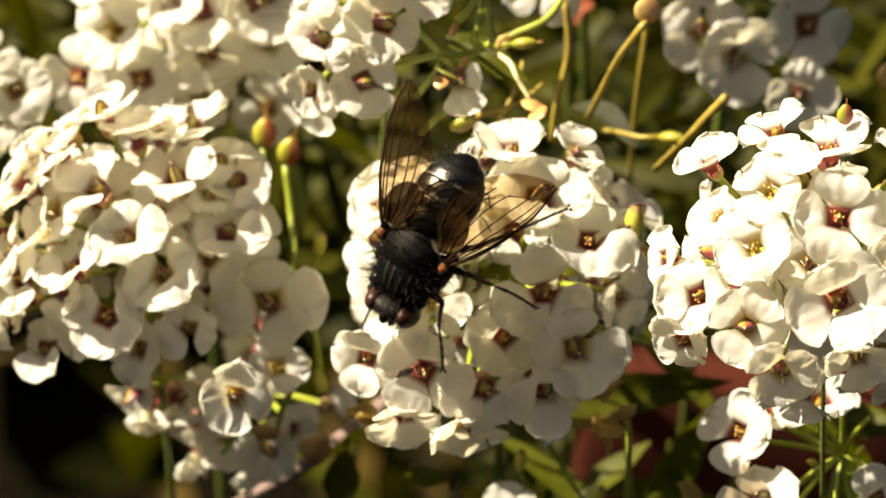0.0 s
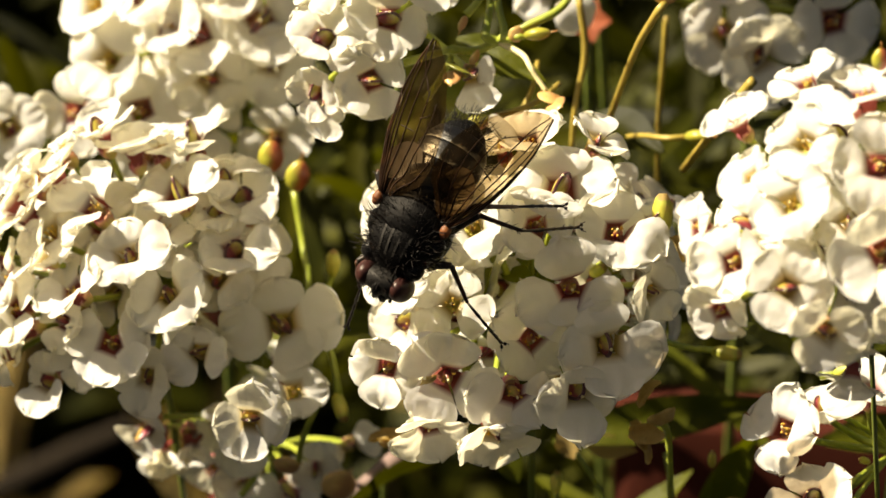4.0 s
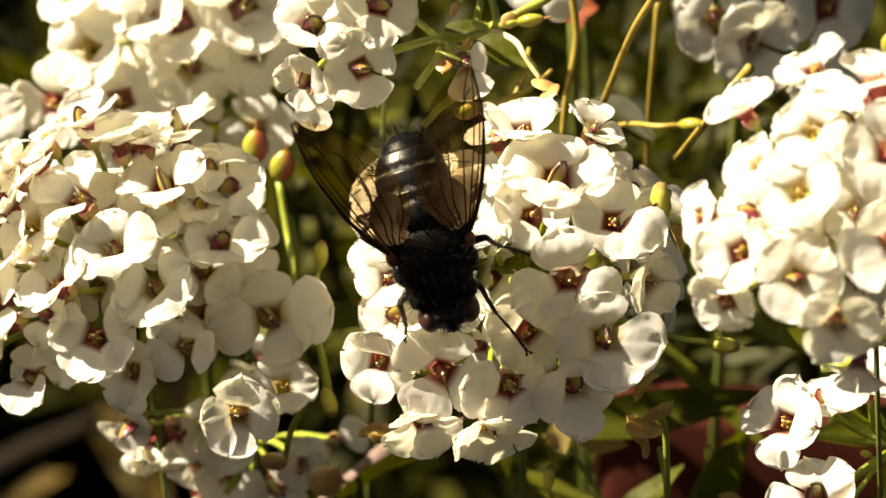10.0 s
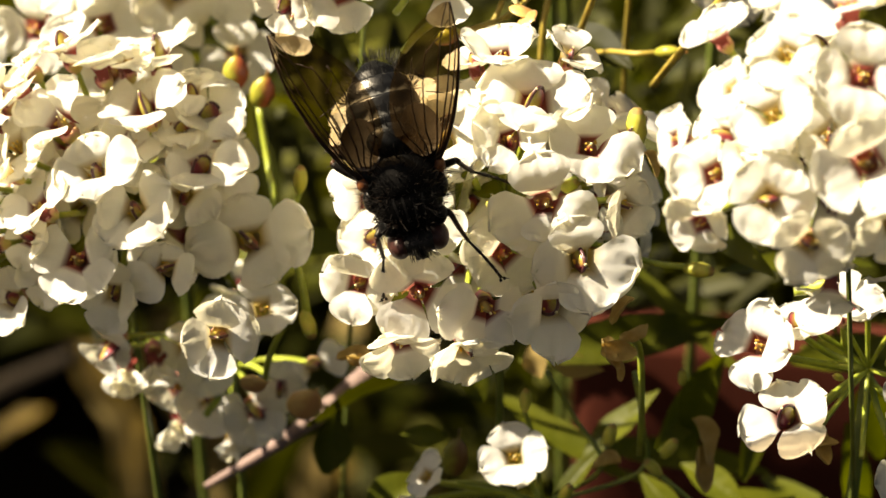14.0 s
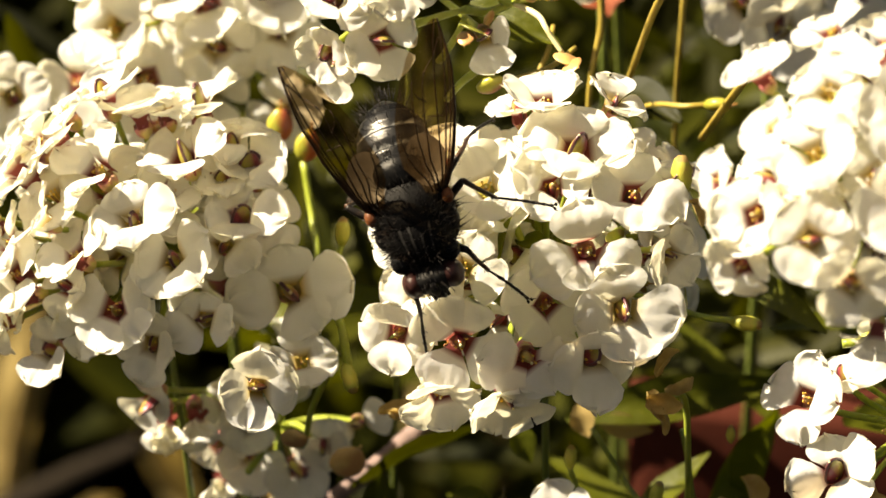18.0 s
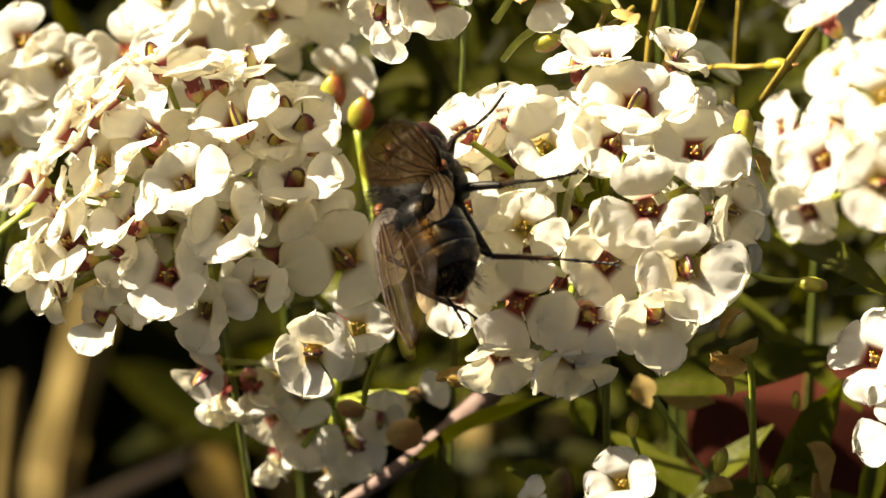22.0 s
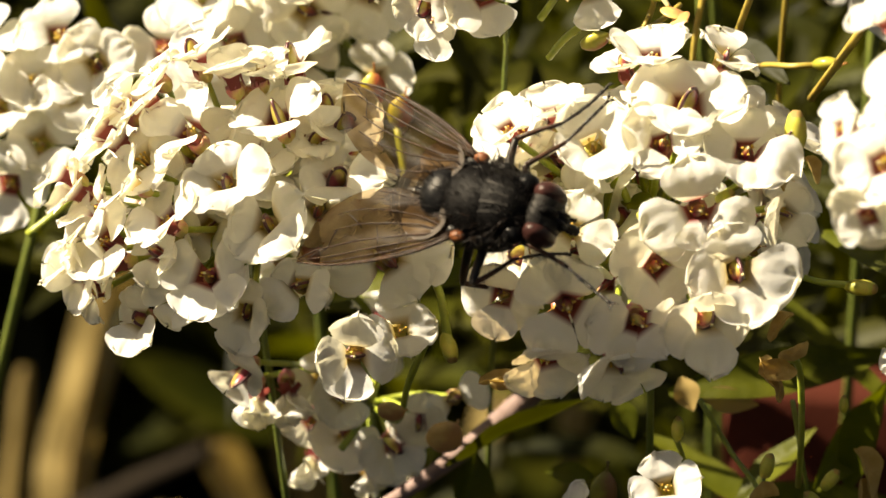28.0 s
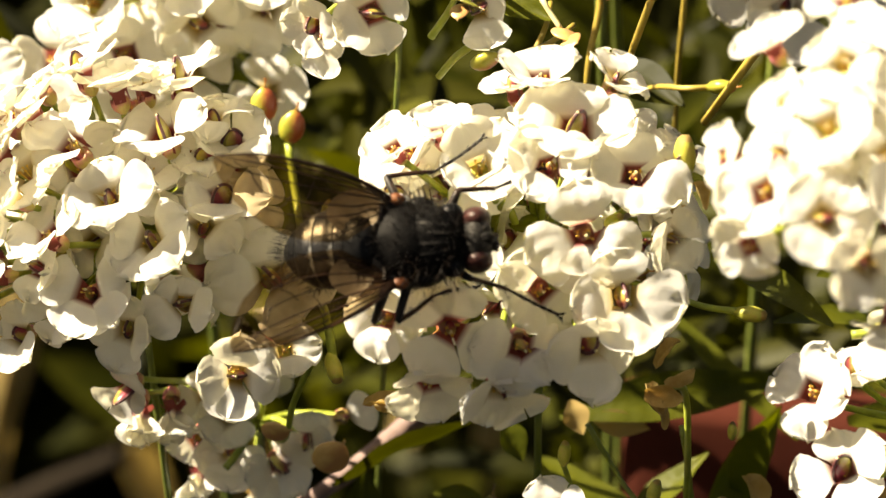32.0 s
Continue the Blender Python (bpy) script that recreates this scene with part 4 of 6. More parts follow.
twiglet(UPPER, 0.15, (4.93, -3.39, -4.39), (5.41, -2.75, -3.47), (5.93, -2.04, -2.45), (6.14, -0.58, -2.10), mat=STEM_OCHRE)
twiglet(UPPER, 0.18, (8.06, 2.87, -0.66), (8.37, 2.34, -3.16), (7.95, 1.78, -5.71), (7.80, 1.52, -7.82), mat=STEM_OCHRE)
pod(UPPER, (2.94, -4.74, 2.40), (-0.33, -0.74, -0.59), 0.76, "orange", 0)
pod(UPPER, (5.46, -5.25, 1.68), (0.91, -0.27, 0.31), 1.24, "green", 40)
pod(UPPER, (4.98, -5.39, 1.48), (0.37, 0.29, 0.88), 0.73, "tan", 0)
pod(UPPER, (6.40, -7.07, -0.04), (0.25, -0.97, 0.04), 1.22, "tan", 0)
pod(UPPER, (6.51, -7.81, -0.23), (0.43, -0.83, 0.35), 1.13, "tan", 60)
pod(UPPER, (2.85, -7.08, -1.81), (0.87, -0.11, 0.49), 1.34, "green", 30)
pod(UPPER, (2.41, -6.53, 0.72), (-0.12, -0.94, -0.33), 0.85, "tan", 0)
pod(UPPER, (3.21, -6.14, 0.76), (0.35, 0.15, 0.93), 0.72, "tan", 50)
pod(UPPER, (2.11, -6.33, 1.00), (0.75, -0.66, -0.06), 1.39, "olive", 20)
flower(UPPER, (3.16, -6.62, 0.58), (0.11, -0.95, 0.30), 0, 1.78, "dark", ((-72, 0.95), (10, 0.6)))
flower(UPPER, (-3.05, -7.31, -0.41), (-0.43, -0.90, -0.00), 0, 1.58, "red", ((-112, 1.05), (-60, 0.7)))
leaf(UPPER, (2.51, 0.00, -1.29), (0.82, -0.57, -0.07), 4.73, 0.85, 0.1, 30)
leaf(UPPER, (8.79, 5.02, -8.05), (0.69, -0.72, 0.08), 4.71, 1.1, 0.1, 10, BACKLEAF)

UPPERLEFT = flower_head((-12.26, 29.35, 109.23), (-11.04, 69.35, -2), "large blurred head of white alyssum flowers", 0.26)
flower(UPPERLEFT, (3.79, -8.14, 4.83), (0.08, -0.84, 0.53), 44, 2.67, "pod")
flower(UPPERLEFT, (5.89, -6.13, 6.46), (0.08, -0.72, 0.69), 64, 2.21, "dark")
flower(UPPERLEFT, (0.94, -8.64, 4.47), (-0.12, -0.84, 0.52), 18, 2.25, "pod")
flower(UPPERLEFT, (2.53, -7.42, 6.35), (-0.23, -0.21, 0.95), -1, 2.14, "pod")
flower(UPPERLEFT, (-1.75, -7.33, 5.86), (-0.32, -0.52, 0.79), 22, 2.15, "red")
flower(UPPERLEFT, (-3.42, -8.23, 2.84), (-0.41, -0.78, 0.47), 40, 2.32, "yellow")
flower(UPPERLEFT, (-1.95, -9.26, 0.75), (-0.11, -0.96, 0.25), 16, 2.22, "red")
flower(UPPERLEFT, (-4.03, -6.85, 5.05), (-0.42, -0.57, 0.7), 2, 2.21, "yellow")
flower(UPPERLEFT, (0.96, -6.38, 7.62), (-0.13, -0.23, 0.97), 29, 2.2, "yellow")
flower(UPPERLEFT, (3.15, -6.2, 7.58), (-0.03, -0.08, 1), 0, 1.89, "yellow")
flower(UPPERLEFT, (4.36, -8.74, 3.04), (0.1, -0.98, 0.15), 73, 2.05, "dark")
flower(UPPERLEFT, (1.36, -9.35, 2.51), (-0, -0.99, 0.15), 44, 2.15, "dark")
flower(UPPERLEFT, (-5.21, -8.11, -0.03), (-0.41, -0.89, 0.19), -18, 2.23, "red")
flower(UPPERLEFT, (-0.74, -5.72, 7.99), (-0.23, -0.05, 0.97), -0, 2.1, "red")
flower(UPPERLEFT, (-0.32, -8.37, 4.75), (-0.22, -0.71, 0.67), -4, 2.09, "red")
flower(UPPERLEFT, (0.62, -6.32, -1.44), (0.09, -0.93, 0.35), 25, 2.21, "dark")
flower(UPPERLEFT, (-1.75, -7.18, -2.81), (-0.01, -0.94, 0.35), 41, 2.16, "red")
flower(UPPERLEFT, (4.12, -5.82, -2.81), (-0.02, -0.79, 0.61), 11, 1.9, "dark")

FARLEFT = flower_head((-22.96, 26.18, 104.15), (-92.96, 51.18, -2), "blurred head of white alyssum flowers", 0.26)
flower(FARLEFT, (0.01, -8.28, 1.95), (-0.07, -0.81, 0.59), 27, 1.96, "yellow")
flower(FARLEFT, (0.8, -5.7, 6.06), (0.02, -0.39, 0.92), 1, 2.11, "red")
flower(FARLEFT, (2.49, -6.36, 5.02), (0.13, -0.74, 0.66), 43, 1.91, "dark")
flower(FARLEFT, (-1.94, -7.41, 3.33), (-0.27, -0.64, 0.72), 13, 2.06, "yellow")
flower(FARLEFT, (-2.45, -5.9, 5.76), (-0.28, -0.34, 0.9), -2, 2.06, "red")
flower(FARLEFT, (-1.42, -9.21, 0.46), (-0.18, -0.98, 0.11), -10, 1.96, "red")
flower(FARLEFT, (1.19, -7.15, 3.75), (0.13, -0.67, 0.73), 13, 1.96, "yellow")
flower(FARLEFT, (-0.37, -6.87, 4.2), (0.03, -0.67, 0.74), 1, 1.96, "yellow")
pod(FARLEFT, (0.22, -10.84, -4.32), (0.24, 0.17, 0.96), 1.82, "olive", 0)
twiglet(FARLEFT, 0.2, (-0.28, -12.44, -0.38), (1.01, -11.9, 0.48), (1.74, -10.5, 0.56))

TOPRIGHT = flower_head((15.69, 30.03, 110.31), (14.13, 70.03, -2), "shaded blurred head of white alyssum flowers", 0.26)
flower(TOPRIGHT, (-0.64, -8.38, 1.78), (0.24, -0.94, 0.24), 32, 2.54, "dark")
flower(TOPRIGHT, (-2.14, -7.81, 2.69), (0.09, -0.96, 0.25), 53, 2.22, "dark")
flower(TOPRIGHT, (3.01, -7.52, 3.15), (0.29, -0.91, 0.29), 14, 2.32, "red")
flower(TOPRIGHT, (-4.07, -5.18, 6.9), (0.24, -0.94, 0.24), 41, 2.43, "dark")
flower(TOPRIGHT, (-0.33, -4.73, 7.62), (0.08, -0.64, 0.76), 3, 2.22, "dark")
flower(TOPRIGHT, (2.81, -9.34, 0.24), (-0.01, -0.97, 0.25), 1, 1.95, "dark")
flower(TOPRIGHT, (-2.07, -6.16, 5.34), (-0.12, -0.64, 0.75), -2, 2.22, "dark")
flower(TOPRIGHT, (0.99, -6.12, 5.4), (0.08, -0.64, 0.76), 47, 2.22, "red")
flower(TOPRIGHT, (-10.21, -4.94, 7.29), (-0.02, -0.79, 0.61), 1, 2.22, "dark")
flower(TOPRIGHT, (-10.13, -6.71, 4.46), (-0.11, -0.89, 0.44), 38, 2.11, "dark")
pod(TOPRIGHT, (7.12, -10.12, 1.16), (0.2, 0.19, 0.96), 1.66, "tan", 0)
pod(TOPRIGHT, (8.67, -9.27, 0.36), (0.09, 0.2, 0.98), 1.67, "green", 0)
twiglet(TOPRIGHT, 0.2, (-5.99, -22.80, 12.01), (-6.30, -23.04, 11.67), (-7.09, -21.31, 8.90), (-7.95, -16.88, 3.01), mat=STEM_OCHRE)
pod(TOPRIGHT, (-6.04, -22.83, 11.97), (0.17, 0.21, 0.96), 1.31, "tan", 0)
twiglet(TOPRIGHT, 0.22, (-2.09, -22.91, 8.37), (-2.87, -22.62, 7.04), (-3.57, -21.52, 5.12), (-4.62, -18.19, 1.16), mat=STEM_OCHRE)
twiglet(TOPRIGHT, 0.14, (-4.33, -16.57, 1.95), (-5.35, -16.59, 1.91), (-6.56, -14.78, 1.01), (-7.77, -9.72, -2.23), mat=STEM_OCHRE)
pod(TOPRIGHT, (-4.38, -16.57, 1.95), (0.72, -0.60, 0.35), 1.45, "green", 20)
twiglet(TOPRIGHT, 0.16, (-5.07, -10.13, 4.76), (-5.14, -10.21, 2.73), (-5.21, -9.24, -1.42), (-4.97, -6.05, -7.67), mat=STEM_OCHRE)

FEW = flower_head((19.68, -1.08, 105.01), (17.71, 38.92, -2), "sparse alyssum head with bare radiating stalks", 0.28)
flower(FEW, (-3.48, -1.74, 3.5), (-0.16, -0.28, 0.95), 22, 1.32, "pod")
flower(FEW, (-5.02, -2.64, 2.94), (-0.5, -0.44, 0.75), 59, 1.91, "red")
flower(FEW, (-4.01, -5.06, 1.02), (-0.3, -0.47, 0.83), -4, 1.94, "pod", ((15, 1.05), (100, 0.85), (195, 1), (-65, 0.95)))
flower(FEW, (-1.56, -2.46, 4.74), (0.09, -0.15, 0.98), 23, 1.94, "red")
flower(FEW, (0.99, -5.64, -1.42), (0, -0.89, 0.45), 1, 1.59, "red")
flower(FEW, (1.19, -4.24, 0.81), (0.3, -0.8, 0.52), 42, 1.59, "red")
twiglet(FEW, 0.13, (-2.53, -3.39, 0.43), (-1.23, -1.32, 0.06), (0, 0, 0))
twiglet(FEW, 0.13, (-2.51, -3.9, -0.38), (-1.22, -1.58, -0.35), (0, 0, 0))
twiglet(FEW, 0.13, (-0.7, -4.52, -1.38), (-0.3, -1.89, -0.86), (0, 0, 0))
twiglet(FEW, 0.13, (-0.42, -1.34, 3.71), (-0.16, -0.28, 1.72), (0, 0, 0))
twiglet(FEW, 0.13, (-1.61, -1.48, 3.5), (-0.77, -0.35, 1.61), (0, 0, 0))
twiglet(FEW, 0.13, (1.3, -2.98, 1.08), (0.71, -1.11, 0.39), (0, 0, 0))
twiglet(FEW, 0.13, (-2.57, -1.74, 3.08), (-1.25, -0.48, 1.4), (0, 0, 0))
twiglet(FEW, 0.13, (0.79, -1.59, 3.32), (0.45, -0.41, 1.52), (0, 0, 0))
scrap(FEW, (-2.67, -3.25, -0.86), (0.44, -0.7, -0.56), 1.69, 0)
scrap(FEW, (-2.87, -3.64, -1.92), (0.81, -0.01, 0.59), 1.45, 0)
bud(FEW, (-1.3, -1.64, 0.63), (-0.8, -0.31, 0.5), 0.63, 0)
bud(FEW, (0.36, -2.29, 1.76), (0.42, -0.09, 0.9), 0.72, 0)
bud(FEW, (-3.05, -1.62, 5.01), (0.81, -0.2, 0.55), 1.19, 1)
twiglet(FEW, 0.19, (-3.64, -1.62, 5), (-2.45, -1.55, 5.12), (-1.13, -0.45, 4.7))

LITTLE = flower_head((6.24, 3.7, 94.23), (5.61, 43.7, -2), "little opening head of white flowers and buds", 0.4)
flower(LITTLE, (-1.47, -2.98, 4.78), (-0.08, -0.66, 0.75), -2, 1.66, "yellow", ((105, 1), (8, 0.95), (-85, 0.9), (200, 0.95)))
flower(LITTLE, (-5.29, -2.59, 3.45), (-0.53, -0.38, 0.76), 47, 1.17, "yellow")
flower(LITTLE, (-0.84, -4.32, 1.76), (0.02, -0.66, 0.75), 1, 1.35, "yellow")
flower(LITTLE, (-5.88, -2.81, 2.02), (-0.28, -0.95, 0.11), 15, 1.13, "yellow")
bud(LITTLE, (-0.98, -0.55, 5.63), (0.07, 0.13, 0.99), 1.19, 0)
bud(LITTLE, (2.69, -1.38, 4.3), (0.23, 0.08, 0.97), 1.24, 0)
bud(LITTLE, (5.18, -1.64, 3.88), (0.54, 0.03, 0.84), 1.19, 1)
bud(LITTLE, (0.65, -2.7, 2.19), (0.4, -0.03, 0.92), 1.14, 1)
bud(LITTLE, (5.05, -2.08, 3.18), (-0.63, -0.04, 0.78), 1.19, 0)
bud(LITTLE, (6.03, 0.05, 6.6), (0.02, 0.13, 0.99), 0.86, 0)
leaf(LITTLE, (-4.34, 7.22, -1.47), (-1, 0.03, 0.05), 2.17, 0.51, 0.1, 60)
pod(LITTLE, (-4.13, 0.66, 1.05), (0.13, 0.19, 0.97), 1.95, "olive", 0)
leaf(LITTLE, (-3.42, 9.04, 1.45), (0.49, -0.46, -0.74), 2.06, 0.66, 0.1, 30)
leaf(LITTLE, (-0.51, 6.66, 4.14), (0.38, -0.49, -0.79), 1.62, 0.6, 0.1, 50, WITHER)
leaf(LITTLE, (0.54, 9.16, 1.64), (0.98, -0.1, -0.16), 2.72, 0.61, 0.1, 60, WITHER)
scrap(LITTLE, (6.37, 0.13, 4.55), (0.52, -0.6, -0.61), 2.16, 0)
scrap(LITTLE, (6.84, -0.51, 3.53), (0.21, -0.67, -0.71), 2.16, 0)
scrap(LITTLE, (3.4, -1.83, 3.59), (-0.97, -0.17, 0.18), 1.43, 0)
twiglet(LITTLE, 0.12, (-0.98, -0.55, 5.63), (-0.57, -0.23, 3.97), (0, 0, 0), mat=STEM_MID)
twiglet(LITTLE, 0.10, (2.69, -1.38, 4.3), (2.29, -1.13, 2.54), (0, 0, 0), mat=STEM_MID)
twiglet(LITTLE, 0.12, (5.05, -2.08, 3.18), (6.23, -2.59, 2.36), (7.76, -2.29, 0.68), mat=STEM_MID)
twiglet(LITTLE, 0.10, (-4.18, -1.3, 2.26), (-2.23, -0.49, 1.39), (0, 0, 0), mat=STEM_MID)
twiglet(LITTLE, 0.13, (0.05, 1.29, 6.41), (1.42, 1.1, 3.93), (2.61, -0.05, 2.08), (0, 0, 0), mat=STEM_MID)
twiglet(LITTLE, 0.13, (4.09, 2.25, 5.76), (4.53, 1.92, 3.07), (4.48, 1.71, 0.56), (0, 0, 0), mat=STEM_MID)
twiglet(LITTLE, 0.10, (-5.62, -1.31, 0.08), (-3.17, -0.12, -0.19), (0, 0, 0), mat=STEM_MID)
leaf(LITTLE, (-0.87, 9.17, 1.65), (0.98, 0.11, 0.17), 10.94, 1.07, 0.1, 40)
leaf(LITTLE, (5.82, 7.8, -2.71), (0.57, 0.68, 0.46), 6.81, 1.03, 0.1, 60)
leaf(LITTLE, (-11.16, 9.35, -2.4), (0.87, 0.37, 0.33), 8.11, 1.04, 0.1, -60, BACKLEAF)
leaf(LITTLE, (-8.08, 6.87, -6.37), (0.74, 0.35, 0.57), 3.86, 1.3, 0.1, 20)
leaf(LITTLE, (-10.17, 10, -5.7), (0.17, 0.52, 0.84), 3.2, 1.11, 0.1, 80)
leaf(LITTLE, (2.37, 9.29, -4.66), (0.66, 0.4, 0.64), 5.18, 0.84, 0.1, 0)
leaf(LITTLE, (0.86, 5.38, -4.42), (0.53, 0.45, 0.72), 3.89, 0.56, 0.1, 0)
leaf(LITTLE, (7.22, 4.95, -5.1), (-0.66, 0.63, 0.41), 3.68, 0.66, 0.1, 0)
leaf(LITTLE, (9.77, 5.62, -4.03), (-0.81, 0.53, 0.24), 3.6, 0.77, 0.1, 0)
dry_blade("broad tan dry blade standing in sun", 6.7, (-53.4, 245.3, -35.2), (-55.1, 244.1, -42.8), (-57.1, 242.9, -50.5), (-59.3, 241.0, -59.4), (-60.8, 237.4, -71.0), tip=0.6)
dry_blade("pale dry blade with a blunt sunlit tip", 5.7, (-40.6, 238.3, -56.9), (-39.5, 238.7, -62.0), (-37.5, 238.8, -67.7), (-35.0, 238.3, -74.5), tip=0.75)
dry_blade("pale dry blade bent over the litter", 4.5, (-46.9, 236.3, -65.7), (-50.5, 237.6, -69.2), (-55.6, 238.7, -73.0), (-60.8, 239.2, -77.6), tip=0.7)
dry_blade("tan dry blade lying low", 8, (-62.6, 239.1, -68.2), (-67.8, 241.5, -69.8), (-74.8, 243.2, -72.3), (-82.8, 244.4, -75.8), tip=0.7)
dry_blade("narrow dry blade beside a broad one", 3.1, (-67.3, 255.4, -56.6), (-68.5, 254.0, -64.5), (-69.6, 252.6, -72.5), (-70.3, 250.4, -82.0), tip=0.4)
dry_blade("broad brown dry blade in half shade", 9.5, (-32.8, 278.0, -78.6), (-31.0, 276.4, -87.1), (-27.7, 275.2, -95.0), (-25.5, 273.5, -103.6), tip=0.5)
dry_blade("broad dull brown blade in half shade", 8.5, (-19.0, 284.0, -88.5), (-20.8, 282.7, -96.4), (-24.2, 281.3, -104.3), tip=0.5)
dry_blade("broad tan blade beneath the flower stems", 8.7, (-3.4, 264.8, -63.0), (-5.2, 263.3, -71.1), (-7.8, 261.8, -79.3), (-10.6, 259.5, -88.8), tip=0.5)
dry_blade("tan dry blade behind green stems", 5.2, (7.7, 258.0, -55.4), (6.1, 257.5, -62.0), (4.4, 256.5, -69.4), (3.2, 254.7, -78.1), tip=0.5)
stalk("twig", "dark grey-brown twig", "twig", TWIG, 2.6, (-114.0, 280.0, -113.5), (-71.3, 229.8, -69.5), (-59.8, 224.2, -60.0), (-48.2, 218.9, -50.0), (-39.3, 215.2, -43.0), knot=0.2)
stalk("twig", "pinkish brown twig catching the sun", "twig", TWIG_PINK, 0.72, (-0.2, 18.2, 93.5), (-2.3, 16.1, 92.3), (-6.1, 13.6, 90.5), (-9.7, 12.5, 88.7), knot=0.1, tip=0.22)
# Placed to fit the camera's view, turned so the sunlit end stays hidden.
build_red_boards(9.6, 39.5, -8, 4, 22, 194.0)
build_coral(7.3, 31.7, 108.6, 1.3)
build_coral(8.0, 36.0, 111.2, 1.0)

def full_round(head, r, count, seed, size):
    """The far side of a head: flowers all round its dome."""
    g = random.Random(seed)
    while count:
        d = Vector((g.gauss(0, 1), g.gauss(0.9, 0.6), g.gauss(0.2, 0.7))).normalized()
        if d.y > 0.15 and d.z > -0.55:
            flower(head, d * r * g.uniform(0.75, 1.05), d, g.uniform(0, 90), size * g.uniform(0.8, 1.1), g.choice(("red", "pod", "dark", "yellow")))
            count -= 1


def inner(head, r, count, seed, size, low=-1.0):
    """Flowers deeper in a head, that show in the gaps between the outer ones."""
    g = random.Random(seed)
    for _ in range(count):
        d = Vector((g.gauss(0, 1), g.gauss(-0.8, 0.4), g.gauss(0.35, 0.7))).normalized()
        if d.z < low:
            continue
        flower(head, d * r * g.uniform(0.50, 0.74), d, g.uniform(0, 90), size * g.uniform(0.8, 1.1), g.choice(("red", "pod", "dark")))
    for k in range(count // 2):
        d = Vector((g.gauss(0, 1), g.gauss(-0.8, 0.4), g.gauss(0.35, 0.7))).normalized()
        if k % 3:
            bud(head, d * r * g.uniform(0.6, 0.8), d, size * g.uniform(0.5, 0.7))
        else:
            pod(head, d * r * g.uniform(0.6, 0.75), d, size * g.uniform(0.5, 0.7), "green", g.uniform(0, 180))


def shade_backing(head, r, count, seed, size, top, side, low=-0.1, floor=-99.0):
    """Unseen flowers added to the far half of a head, below its crown, to block the sun; top, side and floor, in
    millimetres from the hub, hide them from the camera.
    """
    g = random.Random(seed)
    while count:
        d = Vector((g.gauss(0, 1), g.gauss(0.25, 0.7), g.gauss(0.3, 0.7))).normalized()
        p = d * r * g.uniform(0.55, 1.0)
        if d.y > -0.35 and floor < 0.515 * p.y + 0.857 * p.z < top and abs(p.x) < side and d.z > low:
            flower(head, p, (d.x, d.y - 0.3, d.z + 0.3), g.uniform(0, 90), size * g.uniform(0.9, 1.1), g.choice(("red", "pod", "dark", "yellow")))
            count -= 1


shade_backing(LEFT, 6.0, 34, 41, 1.9, 3.5, 5.5, -0.9, -2.8)
shade_backing(CENTRE, 7.5, 44, 32, 2.0, 4.8, 6.0)
shade_backing(RIGHT, 6.5, 24, 33, 1.8, 4.6, 5.0)
inner(LEFT, 6.6, 16, 11, 1.85, 0.0)
inner(CENTRE, 6.4, 14, 12, 1.7)
inner(RIGHT, 6.6, 22, 13, 1.7)
inner(UPPERLEFT, 6.8, 16, 14, 1.9)
full_round(UPPER, 4.6, 8, 4, 1.8)
full_round(UPPERLEFT, 5.5, 10, 5, 2.0)
full_round(LOW, 4.0, 6, 6, 1.6)


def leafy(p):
    """Keeps leaves by their slopes from the camera's seat, to fit its view: crowded at the back and right, bare soil to
    the left.
    """
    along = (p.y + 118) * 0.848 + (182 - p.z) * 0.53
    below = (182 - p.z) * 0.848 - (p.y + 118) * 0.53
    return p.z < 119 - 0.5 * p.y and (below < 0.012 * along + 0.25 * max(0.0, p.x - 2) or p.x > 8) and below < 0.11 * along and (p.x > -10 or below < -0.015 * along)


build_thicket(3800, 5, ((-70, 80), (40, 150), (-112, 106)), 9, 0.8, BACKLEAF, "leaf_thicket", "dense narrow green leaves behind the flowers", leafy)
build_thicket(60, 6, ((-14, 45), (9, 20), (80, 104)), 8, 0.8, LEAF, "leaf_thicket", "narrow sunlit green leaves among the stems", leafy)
# Unseen leaf clump, added towards the sun to shade the TOPRIGHT head.
build_thicket(110, 9, ((2, 15), (25, 35), (119, 128)), 8, 1.0, BACKLEAF, "leaf_thicket", "unseen leaves added above the view to shade a head", lambda p: True)
# Low leaves added to keep the sun off the soil behind the blades.
build_thicket(2600, 12, ((-240, -60), (300, 400), (-112, 8)), 30, 4.0, BACKLEAF, "leaf_thicket", "low dark growth added at the back to shade soil", lambda p: True)
# Mostly unseen tall leaves, added to shade the ground and close the back.
build_thicket(3600, 8, ((-40, 260), (240, 420), (-112, 112)), 30, 3.6, BACKLEAF, "leaf_thicket", "tall leafy growth added behind the bed to shade it", lambda p: p.z < 112 - 0.1 * abs(p.x))


